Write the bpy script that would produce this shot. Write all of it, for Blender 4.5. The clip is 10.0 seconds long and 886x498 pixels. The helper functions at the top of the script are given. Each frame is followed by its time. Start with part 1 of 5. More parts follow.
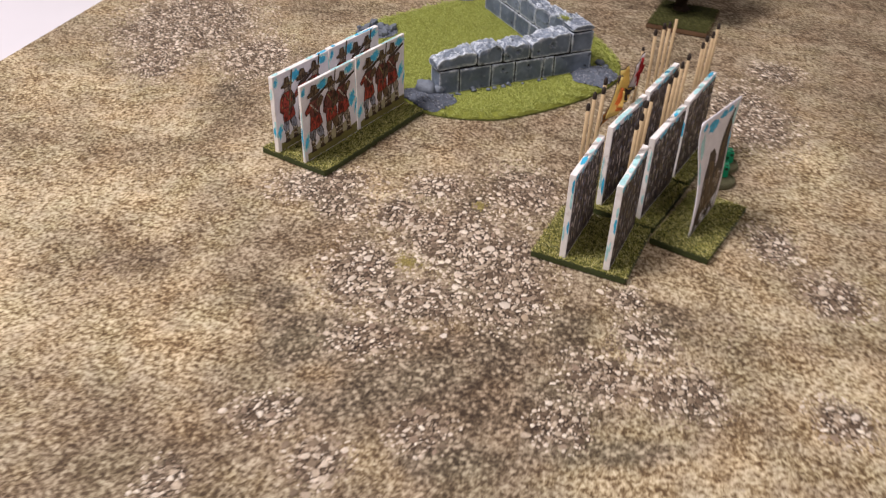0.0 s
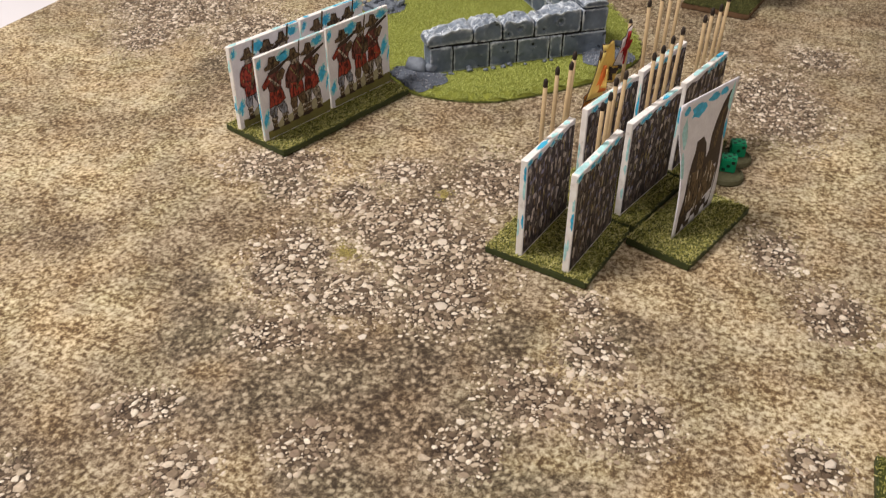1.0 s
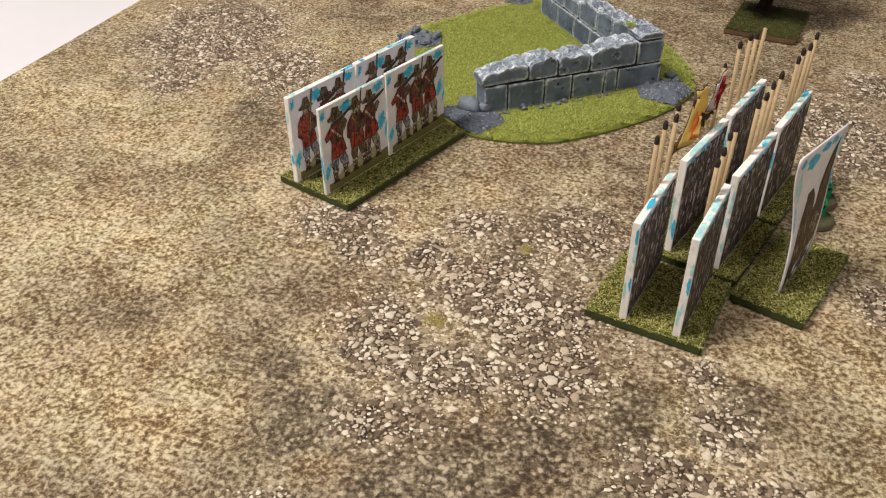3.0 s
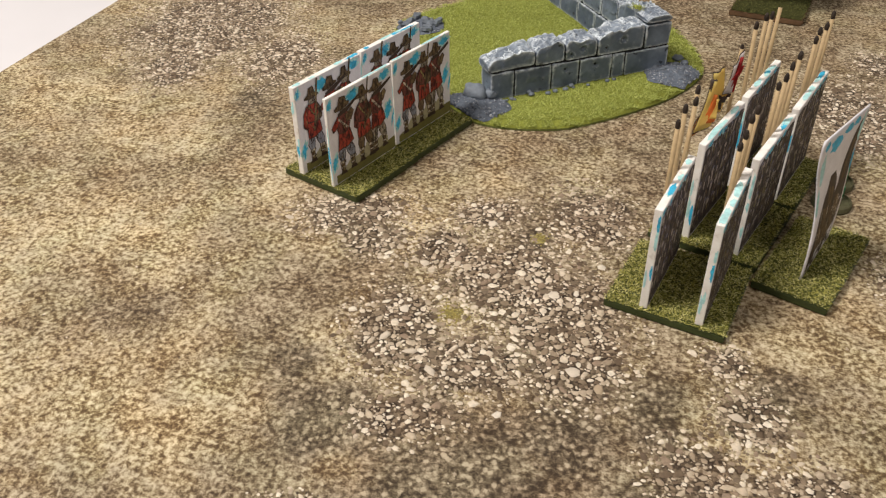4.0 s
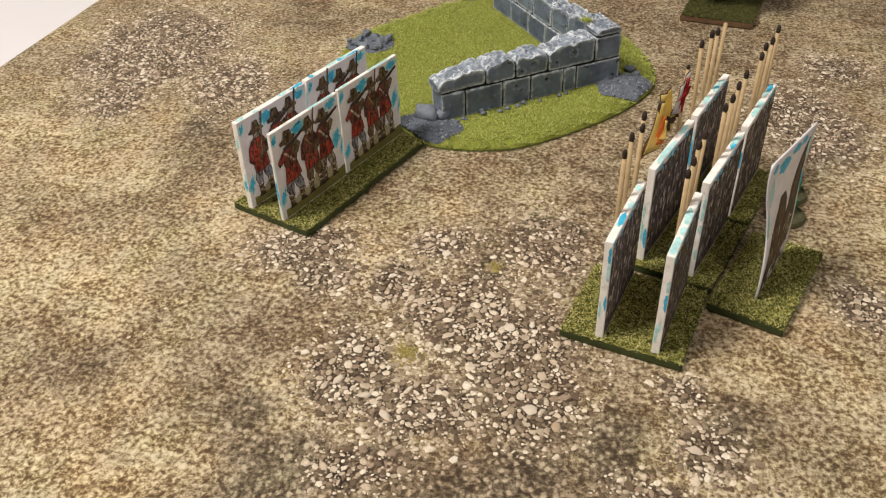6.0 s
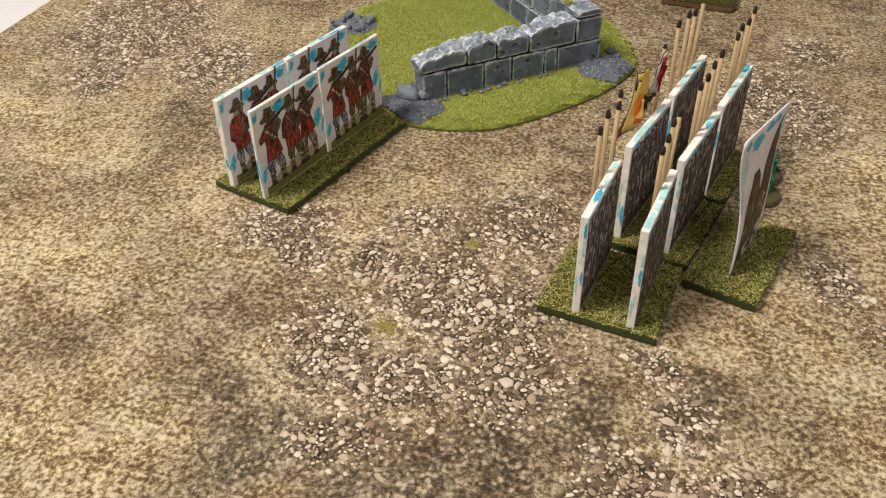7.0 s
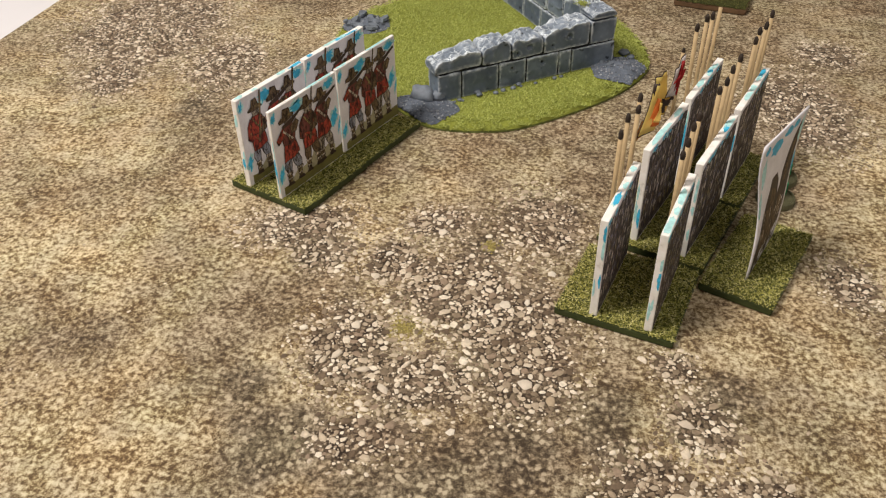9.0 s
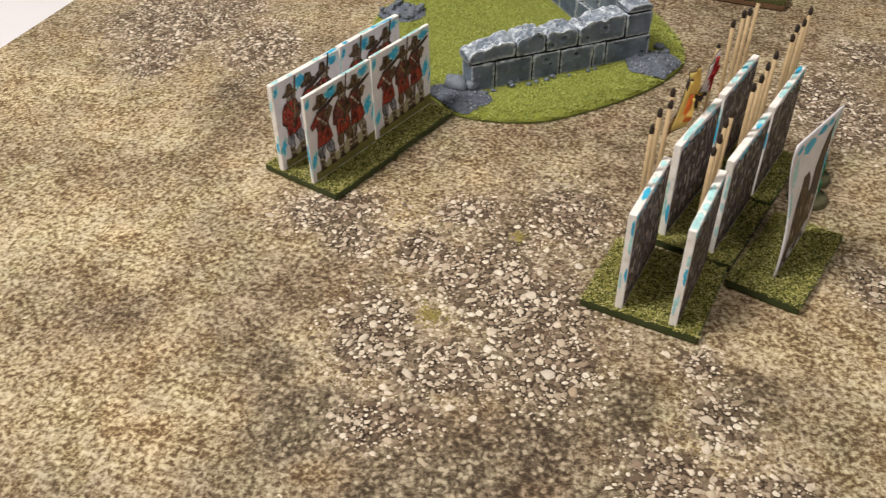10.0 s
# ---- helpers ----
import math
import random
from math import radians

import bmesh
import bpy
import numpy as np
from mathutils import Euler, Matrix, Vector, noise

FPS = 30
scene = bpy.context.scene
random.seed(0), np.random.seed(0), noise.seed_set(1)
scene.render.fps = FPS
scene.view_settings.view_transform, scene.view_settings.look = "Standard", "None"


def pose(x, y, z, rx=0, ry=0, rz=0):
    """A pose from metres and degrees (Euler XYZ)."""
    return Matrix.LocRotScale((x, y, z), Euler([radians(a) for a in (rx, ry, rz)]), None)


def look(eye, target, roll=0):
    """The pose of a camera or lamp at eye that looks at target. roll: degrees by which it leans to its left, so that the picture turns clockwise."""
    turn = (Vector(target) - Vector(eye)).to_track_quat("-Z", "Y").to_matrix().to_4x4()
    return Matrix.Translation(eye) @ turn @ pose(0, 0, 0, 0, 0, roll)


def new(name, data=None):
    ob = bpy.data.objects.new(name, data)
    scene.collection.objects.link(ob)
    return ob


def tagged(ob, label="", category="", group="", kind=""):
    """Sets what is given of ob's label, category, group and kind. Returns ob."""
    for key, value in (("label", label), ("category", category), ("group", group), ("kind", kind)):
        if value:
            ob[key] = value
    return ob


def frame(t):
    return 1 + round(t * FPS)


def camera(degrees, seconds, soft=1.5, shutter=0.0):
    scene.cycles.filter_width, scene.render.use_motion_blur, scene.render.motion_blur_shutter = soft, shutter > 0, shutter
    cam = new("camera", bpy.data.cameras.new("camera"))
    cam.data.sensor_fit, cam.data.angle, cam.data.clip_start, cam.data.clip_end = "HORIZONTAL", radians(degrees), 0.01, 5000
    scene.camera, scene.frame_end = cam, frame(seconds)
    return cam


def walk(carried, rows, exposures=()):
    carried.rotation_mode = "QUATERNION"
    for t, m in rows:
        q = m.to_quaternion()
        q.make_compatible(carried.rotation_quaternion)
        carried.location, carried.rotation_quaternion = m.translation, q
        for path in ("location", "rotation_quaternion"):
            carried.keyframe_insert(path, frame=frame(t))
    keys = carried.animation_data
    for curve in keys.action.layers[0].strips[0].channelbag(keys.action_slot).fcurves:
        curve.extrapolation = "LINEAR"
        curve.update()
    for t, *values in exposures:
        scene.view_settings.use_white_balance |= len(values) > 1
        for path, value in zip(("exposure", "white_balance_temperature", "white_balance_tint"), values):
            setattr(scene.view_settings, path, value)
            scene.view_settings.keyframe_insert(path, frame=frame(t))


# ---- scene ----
cam = camera(55.5, 10.0, soft=1.2, shutter=0.4)
PATH = [
    (0, (0.02173, 0.02040, 0.20395), (-0.10820, 0.22574, 0.02801), 2.02),
    (0.2, (0.02669, 0.04068, 0.19268), (-0.11620, 0.24262, 0.02296), 1.16),
    (0.5, (0.03174, 0.05956, 0.19365), (-0.12135, 0.25408, 0.02415), 0.51),
    (0.7, (0.04469, 0.07528, 0.18713), (-0.11084, 0.26600, 0.01556), 0.38),
    (1, (0.04992, 0.07736, 0.18235), (-0.10591, 0.26209, 0.00460), -0.07),
    (1.2, (0.04746, 0.07374, 0.18586), (-0.10787, 0.25541, 0.00456), -0.58),
    (1.5, (0.04783, 0.08169, 0.18601), (-0.10585, 0.25983, -0.00014), -1.35),
    (1.7, (0.04757, 0.08803, 0.18538), (-0.10562, 0.26538, -0.00192), -1.78),
    (2, (0.02496, 0.07760, 0.19002), (-0.12553, 0.25820, 0.00365), -1.20),
    (2.2, (0.00939, 0.07364, 0.18784), (-0.14020, 0.25790, 0.00434), -0.56),
    (2.5, (0.00521, 0.07313, 0.19525), (-0.14223, 0.26276, 0.01553), -0.01),
    (2.7, (0.00159, 0.07154, 0.18991), (-0.14684, 0.26308, 0.01305), -0.16),
    (3.8, (-0.00647, 0.07462, 0.18647), (-0.15126, 0.26701, 0.00753), -0.77),
    (4, (-0.01126, 0.07227, 0.18487), (-0.15535, 0.26423, 0.00490), -1.00),
    (4.5, (-0.01580, 0.07509, 0.18681), (-0.15870, 0.26798, 0.00690), -1.53),
    (4.7, (-0.01450, 0.07890, 0.19056), (-0.15626, 0.27279, 0.01081), -1.66),
    (5, (-0.01444, 0.08109, 0.19419), (-0.15522, 0.27561, 0.01437), -2.03),
    (5.5, (-0.01202, 0.08437, 0.19243), (-0.14987, 0.28024, 0.01178), -2.22),
    (5.7, (-0.01307, 0.08746, 0.19333), (-0.15001, 0.28347, 0.01214), -2.26),
    (7, (-0.00725, 0.08447, 0.19154), (-0.13771, 0.28083, 0.00601), -1.45),
    (7.5, (-0.01074, 0.08428, 0.19309), (-0.14015, 0.28111, 0.00732), -1.04),
    (8, (-0.00949, 0.08495, 0.19299), (-0.13932, 0.28175, 0.00748), -0.99),
    (8.5, (-0.01122, 0.08346, 0.19303), (-0.14116, 0.27994, 0.00726), -1.06),
    (9, (-0.01211, 0.08141, 0.19378), (-0.14251, 0.27693, 0.00732), -1.11),
    (9.5, (-0.00737, 0.08467, 0.19186), (-0.14094, 0.27700, 0.00433), -1.04),
    (9.7, (-0.00714, 0.08287, 0.19401), (-0.14206, 0.27365, 0.00586), -1.00),
    (10, (-0.01047, 0.07956, 0.19549), (-0.14804, 0.26724, 0.00615), -0.95),
]
walk(cam, [(t, look(eye, target, roll)) for t, eye, target, roll in PATH],
     [(0.0, 0.0, 6050, 20), (0.6, 0.0, 6080, 19), (1.2, 0.03, 6380, 12), (2.6, 0.03, 6350, 11), (4.0, 0.0, 6400, 10), (5.5, 0.0, 6500, 10), (7.5, 0.0, 6600, 10), (9.0, 0.0, 6500, 10), (10.0, 0.0, 6300, 10)])

# ---- world and lamps: a closed white room, an unseen overhead lamp, an added fill ----
world = bpy.data.worlds.new("room_world")
world.use_nodes = True
world.node_tree.nodes["Background"].inputs[0].default_value = (0.9, 0.85, 0.8, 1)
world.node_tree.nodes["Background"].inputs[1].default_value = 0.05
scene.world = world
scene.view_settings.exposure = 0.0


def unseen_lamp(x, y, z, target, size, watts, colour):
    data = bpy.data.lights.new("unseen_lamp", "AREA")
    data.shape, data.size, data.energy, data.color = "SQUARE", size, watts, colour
    ob = new("unseen_lamp", data)
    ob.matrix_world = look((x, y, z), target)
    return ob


# main overhead light, placed from the way shadows fall; its fitting is unseen
unseen_lamp(-0.78, -0.35, 1.50, (-0.2, 0.3, 0), 0.5, 34.5, (1.0, 0.93, 0.85))
# added fill from the right, tuned for brightness; no such lamp is known
unseen_lamp(0.75, -0.15, 1.52, (-0.1, 0.3, 0), 0.8, 9.5, (1.0, 0.93, 0.86))


# ---- materials ----
def material(name, rough=0.7, spec=0.3):
    m = bpy.data.materials.new(name)
    m.use_nodes = True
    nodes = m.node_tree.nodes
    bsdf = nodes["Principled BSDF"]
    bsdf.inputs["Roughness"].default_value = rough
    bsdf.inputs["Specular IOR Level"].default_value = spec
    return m, nodes, m.node_tree.links, bsdf


def ramp(nodes, links, source, stops):
    r = nodes.new("ShaderNodeValToRGB")
    while len(r.color_ramp.elements) < len(stops):
        r.color_ramp.elements.new(0.5)
    for e, (pos, col) in zip(r.color_ramp.elements, stops):
        e.position, e.color = pos, (*col, 1)
    links.new(source, r.inputs[0])
    return r.outputs[0]


def noise_tex(nodes, links, scale, detail=3.0, rough=0.6, coord=None, distort=0.0):
    if coord is None:
        coord = nodes.new("ShaderNodeTexCoord").outputs["Object"]
    n = nodes.new("ShaderNodeTexNoise")
    n.inputs["Scale"].default_value = scale
    n.inputs["Detail"].default_value = detail
    n.inputs["Roughness"].default_value = rough
    n.inputs["Distortion"].default_value = distort
    links.new(coord, n.inputs["Vector"])
    return n.outputs[0]


def mix(nodes, links, fac, a, b, mode="MIX"):
    n = nodes.new("ShaderNodeMix")
    n.data_type, n.blend_type = "RGBA", mode
    for value, sock in ((fac, n.inputs[0]), (a, n.inputs[6]), (b, n.inputs[7])):
        if isinstance(value, (int, float)):
            sock.default_value = value
        elif isinstance(value, tuple):
            sock.default_value = (*value, 1)
        else:
            links.new(value, sock)
    return n.outputs[2]


def math_node(nodes, links, op, a, b=0.0):
    n = nodes.new("ShaderNodeMath")
    n.operation, n.use_clamp = op, op in ("MULTIPLY", "ADD", "SUBTRACT")
    for value, sock in ((a, n.inputs[0]), (b, n.inputs[1])):
        if isinstance(value, (int, float)):
            sock.default_value = value
        else:
            links.new(value, sock)
    return n.outputs[0]


def bump(nodes, links, bsdf, height, strength, distance):
    b = nodes.new("ShaderNodeBump")
    b.inputs["Strength"].default_value = strength
    b.inputs["Distance"].default_value = distance
    links.new(height, b.inputs["Height"])
    links.new(b.outputs[0], bsdf.inputs["Normal"])


def plain(name, colour, rough=0.7, spec=0.3, vary=0.25, scale=400.0, relief=0.0):
    """A colour with grain at two scales."""
    m, nodes, links, bsdf = material(name, rough, spec)
    fine = noise_tex(nodes, links, scale, 4.0)
    wide = noise_tex(nodes, links, scale / 9, 2.0)
    dark, light = tuple(c * (1 - vary) for c in colour), tuple(min(1, c * (1 + vary)) for c in colour)
    a = ramp(nodes, links, fine, [(0.3, dark), (0.7, light)])
    b = ramp(nodes, links, wide, [(0.3, dark), (0.7, light)])
    links.new(mix(nodes, links, 0.4, a, b), bsdf.inputs["Base Color"])
    if relief:
        bump(nodes, links, bsdf, fine, 0.6, relief)
    return m


def islands(name, colours, rough=0.8, spec=0.2, grain=0.2, scale=900.0, steps=False):
    """A colour of its own for each loose piece, with grain."""
    m, nodes, links, bsdf = material(name, rough, spec)
    geo = nodes.new("ShaderNodeNewGeometry")
    stops = [(i / max(1, len(colours) - 1), c) for i, c in enumerate(colours)]
    if steps:
        stops = [(i / len(colours), c) for i, c in enumerate(colours)]
    base = ramp(nodes, links, geo.outputs["Random Per Island"], stops)
    if steps:
        base.node.color_ramp.interpolation = "CONSTANT"
    n = noise_tex(nodes, links, scale, 3.0)
    shade = ramp(nodes, links, n, [(0.3, (1 - grain,) * 3), (0.7, (1, 1, 1))])
    links.new(mix(nodes, links, 1.0, base, shade, "MULTIPLY"), bsdf.inputs["Base Color"])
    return m


def mat_print():
    """The printed battle mat: straw and earth speckle, darker soil and gravel zones."""
    m, nodes, links, bsdf = material("battle_mat_print", 0.78, 0.25)
    co = nodes.new("ShaderNodeTexCoord").outputs["Object"]
    sp = noise_tex(nodes, links, 620, 3.0, 0.62, co, 0.3)
    sp2 = noise_tex(nodes, links, 1900, 2.0, 0.6, co)
    blotch = noise_tex(nodes, links, 290, 2.5, 0.6, co, 0.5)
    cloud = noise_tex(nodes, links, 30, 5.0, 0.66, co, 0.6)
    wide = noise_tex(nodes, links, 17, 3.0, 0.55, co)
    mid = noise_tex(nodes, links, 105, 4.0, 0.62, co)
    spk = mix(nodes, links, 0.22, sp, sp2)
    sway = nodes.new("ShaderNodeMath")
    sway.operation = "MULTIPLY_ADD"
    links.new(mid, sway.inputs[0])
    sway.inputs[1].default_value, sway.inputs[2].default_value = 0.36, -0.18
    spk = math_node(nodes, links, "ADD", spk, sway.outputs[0])
    drift = nodes.new("ShaderNodeMath")
    drift.operation = "MULTIPLY_ADD"
    links.new(blotch, drift.inputs[0])
    drift.inputs[1].default_value, drift.inputs[2].default_value = 0.30, -0.158
    spk = math_node(nodes, links, "ADD", spk, drift.outputs[0])
    # the flecks lie closer in cloudy patches a few centimetres across
    patchy = nodes.new("ShaderNodeMath")
    patchy.operation = "MULTIPLY_ADD"
    links.new(cloud, patchy.inputs[0])
    patchy.inputs[1].default_value, patchy.inputs[2].default_value = 0.24, -0.122
    spk = math_node(nodes, links, "ADD", spk, patchy.outputs[0])
    straw = ramp(nodes, links, spk, [(0.34, (0.11, 0.066, 0.030)), (0.42, (0.23, 0.158, 0.078)), (0.475, (0.40, 0.31, 0.170)), (0.53, (0.60, 0.50, 0.31)), (0.61, (0.76, 0.67, 0.455))])
    earth = ramp(nodes, links, spk, [(0.34, (0.056, 0.036, 0.020)), (0.43, (0.122, 0.083, 0.048)), (0.49, (0.215, 0.160, 0.098)), (0.55, (0.33, 0.262, 0.170)), (0.64, (0.52, 0.44, 0.31))])
    # small stones printed in the soil, each its own tone
    cells = nodes.new("ShaderNodeTexVoronoi")
    cells.inputs["Scale"].default_value = 560
    links.new(co, cells.inputs["Vector"])
    tone = nodes.new("ShaderNodeSeparateColor")
    links.new(cells.outputs["Color"], tone.inputs[0])
    rim = ramp(nodes, links, cells.outputs["Distance"], [(0.30, (1, 1, 1)), (0.62, (0.35, 0.35, 0.35))])
    stony = mix(nodes, links, 0.30, spk, math_node(nodes, links, "MULTIPLY", tone.outputs[0], rim))
    soil = ramp(nodes, links, stony, [(0.32, (0.036, 0.025, 0.016)), (0.40, (0.090, 0.066, 0.042)), (0.46, (0.165, 0.126, 0.082)), (0.51, (0.26, 0.205, 0.138)), (0.60, (0.47, 0.39, 0.28))])
    grit = ramp(nodes, links, stony, [(0.30, (0.024, 0.015, 0.010)), (0.40, (0.062, 0.042, 0.027)), (0.48, (0.125, 0.088, 0.057)), (0.56, (0.25, 0.19, 0.13)), (0.64, (0.46, 0.37, 0.265))])
    att = nodes.new("ShaderNodeAttribute")
    att.attribute_name = "zones"
    sep = nodes.new("ShaderNodeSeparateColor")
    links.new(att.outputs["Color"], sep.inputs[0])
    patches = ramp(nodes, links, mix(nodes, links, 0.45, wide, mid), [(0.42, (0, 0, 0)), (0.57, (1, 1, 1))])
    earthy = math_node(nodes, links, "ADD", math_node(nodes, links, "MULTIPLY", patches, 0.75), math_node(nodes, links, "MULTIPLY", sep.outputs[2], 0.7))
    c = mix(nodes, links, earthy, straw, earth)
    ragged = noise_tex(nodes, links, 60, 5.0, 0.7, co)

    def broken(weight, low, high, reach=1.5):
        n = nodes.new("ShaderNodeMath")
        n.operation = "MULTIPLY_ADD"
        links.new(ragged, n.inputs[0])
        n.inputs[1].default_value = reach
        links.new(math_node(nodes, links, "SUBTRACT", weight, 0.0), n.inputs[2])
        return ramp(nodes, links, n.outputs[0], [(low, (0, 0, 0)), (high, (1, 1, 1))])

    c = mix(nodes, links, math_node(nodes, links, "MULTIPLY", broken(math_node(nodes, links, "MULTIPLY", sep.outputs[1], 0.60), 0.61, 0.90, 1.0), 0.80), c, soil)
    c = mix(nodes, links, math_node(nodes, links, "MULTIPLY", broken(math_node(nodes, links, "MULTIPLY", sep.outputs[0], 0.62), 0.64, 0.84, 1.0), 0.95), c, grit)
    # faint green and rust casts of the print
    tint = noise_tex(nodes, links, 38, 2.0, 0.5, co)
    cast = ramp(nodes, links, tint, [(0.33, (1.03, 0.97, 0.92)), (0.5, (1, 1, 1)), (0.68, (0.955, 1.0, 0.955))])
    c = mix(nodes, links, 0.8, c, cast, "MULTIPLY")
    links.new(c, bsdf.inputs["Base Color"])
    bump(nodes, links, bsdf, sp2, 0.12, 0.0002)
    return m


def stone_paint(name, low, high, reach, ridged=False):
    """Grey painted cast stone with pale dry-brushed edges, darker in creases and pits."""
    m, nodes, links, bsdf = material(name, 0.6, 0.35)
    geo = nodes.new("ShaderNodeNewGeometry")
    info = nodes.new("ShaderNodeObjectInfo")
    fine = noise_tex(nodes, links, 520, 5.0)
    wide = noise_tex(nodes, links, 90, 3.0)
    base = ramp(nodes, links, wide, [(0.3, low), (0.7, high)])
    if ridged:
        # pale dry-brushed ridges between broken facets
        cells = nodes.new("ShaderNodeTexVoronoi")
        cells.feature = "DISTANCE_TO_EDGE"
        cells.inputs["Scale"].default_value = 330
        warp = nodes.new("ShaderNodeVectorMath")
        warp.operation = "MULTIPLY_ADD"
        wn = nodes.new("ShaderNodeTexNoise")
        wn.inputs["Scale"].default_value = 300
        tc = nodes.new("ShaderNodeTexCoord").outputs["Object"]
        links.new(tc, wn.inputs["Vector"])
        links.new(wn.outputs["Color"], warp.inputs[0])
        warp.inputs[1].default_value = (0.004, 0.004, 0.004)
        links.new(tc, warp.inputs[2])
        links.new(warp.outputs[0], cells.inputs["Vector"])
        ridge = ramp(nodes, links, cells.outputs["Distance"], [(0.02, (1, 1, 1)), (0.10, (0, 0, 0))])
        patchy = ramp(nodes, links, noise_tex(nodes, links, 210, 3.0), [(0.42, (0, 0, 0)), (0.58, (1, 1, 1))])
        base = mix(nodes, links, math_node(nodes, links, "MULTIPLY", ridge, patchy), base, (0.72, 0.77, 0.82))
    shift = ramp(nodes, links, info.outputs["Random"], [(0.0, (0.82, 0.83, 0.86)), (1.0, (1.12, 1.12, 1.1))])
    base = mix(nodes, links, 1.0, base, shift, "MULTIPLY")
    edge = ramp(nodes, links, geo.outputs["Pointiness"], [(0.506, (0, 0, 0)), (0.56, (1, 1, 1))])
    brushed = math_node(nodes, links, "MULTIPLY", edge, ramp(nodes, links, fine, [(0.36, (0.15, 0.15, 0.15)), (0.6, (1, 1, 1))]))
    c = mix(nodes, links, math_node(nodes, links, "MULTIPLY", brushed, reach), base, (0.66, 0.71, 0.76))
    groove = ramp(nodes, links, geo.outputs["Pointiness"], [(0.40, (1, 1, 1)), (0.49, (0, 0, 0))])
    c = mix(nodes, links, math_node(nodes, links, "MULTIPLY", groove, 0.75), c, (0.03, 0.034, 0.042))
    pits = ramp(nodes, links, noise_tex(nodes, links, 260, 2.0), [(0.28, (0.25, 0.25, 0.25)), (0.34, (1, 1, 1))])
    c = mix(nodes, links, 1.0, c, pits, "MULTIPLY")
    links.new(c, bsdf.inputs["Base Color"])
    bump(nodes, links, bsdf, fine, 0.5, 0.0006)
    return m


def printed_crowd():
    """Ink-dark printed card behind the drawn slivers on the pike boards."""
    m, nodes, links, bsdf = material("dark_printed_card", 0.6, 0.3)
    co = nodes.new("ShaderNodeTexCoord").outputs["Object"]
    mp = nodes.new("ShaderNodeMapping")
    mp.inputs["Scale"].default_value = (1, 1, 0.35)
    links.new(co, mp.inputs["Vector"])
    n = noise_tex(nodes, links, 480, 4.0, 0.7, mp.outputs[0], 1.2)
    links.new(ramp(nodes, links, n, [(0.38, (0.014, 0.010, 0.012)), (0.5, (0.050, 0.037, 0.038)), (0.62, (0.20, 0.16, 0.14))]), bsdf.inputs["Base Color"])
    return m


def inked(name, colour):
    """Printed colour broken by dark pen strokes."""
    m, nodes, links, bsdf = material(name, 0.6, 0.3)
    co = nodes.new("ShaderNodeTexCoord").outputs["Object"]
    mp = nodes.new("ShaderNodeMapping")
    mp.inputs["Scale"].default_value = (1, 1, 0.45)
    links.new(co, mp.inputs["Vector"])
    n = noise_tex(nodes, links, 700, 4.0, 0.65, mp.outputs[0], 0.9)
    ink = ramp(nodes, links, n, [(0.40, (0.12, 0.10, 0.09)), (0.50, (0.8, 0.8, 0.8)), (0.62, (1.25, 1.25, 1.25))])
    links.new(mix(nodes, links, 1.0, colour, ink, "MULTIPLY"), bsdf.inputs["Base Color"])
    return m


def white_card():
    m, nodes, links, bsdf = material("white_card", 0.55, 0.35)
    n = noise_tex(nodes, links, 160, 4.0)
    w = noise_tex(nodes, links, 1200, 2.0)
    a = ramp(nodes, links, n, [(0.3, (0.72, 0.69, 0.72)), (0.7, (0.86, 0.84, 0.87))])
    b = ramp(nodes, links, w, [(0.3, (0.92, 0.92, 0.92)), (0.7, (1, 1, 1))])
    links.new(mix(nodes, links, 1.0, a, b, "MULTIPLY"), bsdf.inputs["Base Color"])
    return m


def foam_edge():
    m, nodes, links, bsdf = material("cut_foam_edge", 0.85, 0.15)
    n = noise_tex(nodes, links, 240, 5.0)
    links.new(ramp(nodes, links, n, [(0.26, (0.55, 0.50, 0.45)), (0.42, (0.84, 0.80, 0.75)), (0.7, (0.93, 0.91, 0.88))]), bsdf.inputs["Base Color"])
    bump(nodes, links, bsdf, n, 0.4, 0.0004)
    return m


MAT = mat_print()
STONE = stone_paint("painted_stone", (0.080, 0.104, 0.146), (0.175, 0.218, 0.280), 0.9)
# paler copy for crown tops: dry-brush, with top light put into the colour
STONE_TOP = stone_paint("dry_brushed_top_lit_stone", (0.085, 0.110, 0.150), (0.27, 0.315, 0.38), 1.0, True)
MORTAR = plain("dark_joint_wash", (0.022, 0.025, 0.030), 0.8, 0.2, 0.4, 400)
BOULDER = plain("grey_painted_boulder", (0.17, 0.195, 0.23), 0.6, 0.35, 0.45, 260, 0.0005)
CARD = white_card()
FOAM = foam_edge()
CROWD = printed_crowd()
BASE_PAINT = plain("dark_green_paint", (0.045, 0.058, 0.018), 0.6, 0.3, 0.3, 300, 0.0002)
BASE_TOP = plain("glued_flock_ground", (0.055, 0.062, 0.017), 0.9, 0.1, 0.45, 700, 0.0006)
FLOCK = islands("olive_flock", [(0.052, 0.054, 0.011), (0.20, 0.195, 0.034), (0.41, 0.385, 0.095), (0.115, 0.115, 0.020), (0.70, 0.65, 0.28), (0.29, 0.275, 0.052)])
# tree base flock and ground, darkened: the crown's shade is in the colour
SHADED_FLOCK = islands("tree_shaded_flock", [(0.03, 0.035, 0.010), (0.08, 0.085, 0.022), (0.12, 0.12, 0.035), (0.055, 0.055, 0.016)])
SHADED_GROUND = plain("tree_shaded_ground", (0.055, 0.055, 0.018), 0.9, 0.1, 0.4, 500, 0.0005)
TURF_GROUND = plain("turf_ground", (0.23, 0.25, 0.045), 0.9, 0.1, 0.3, 350, 0.0006)
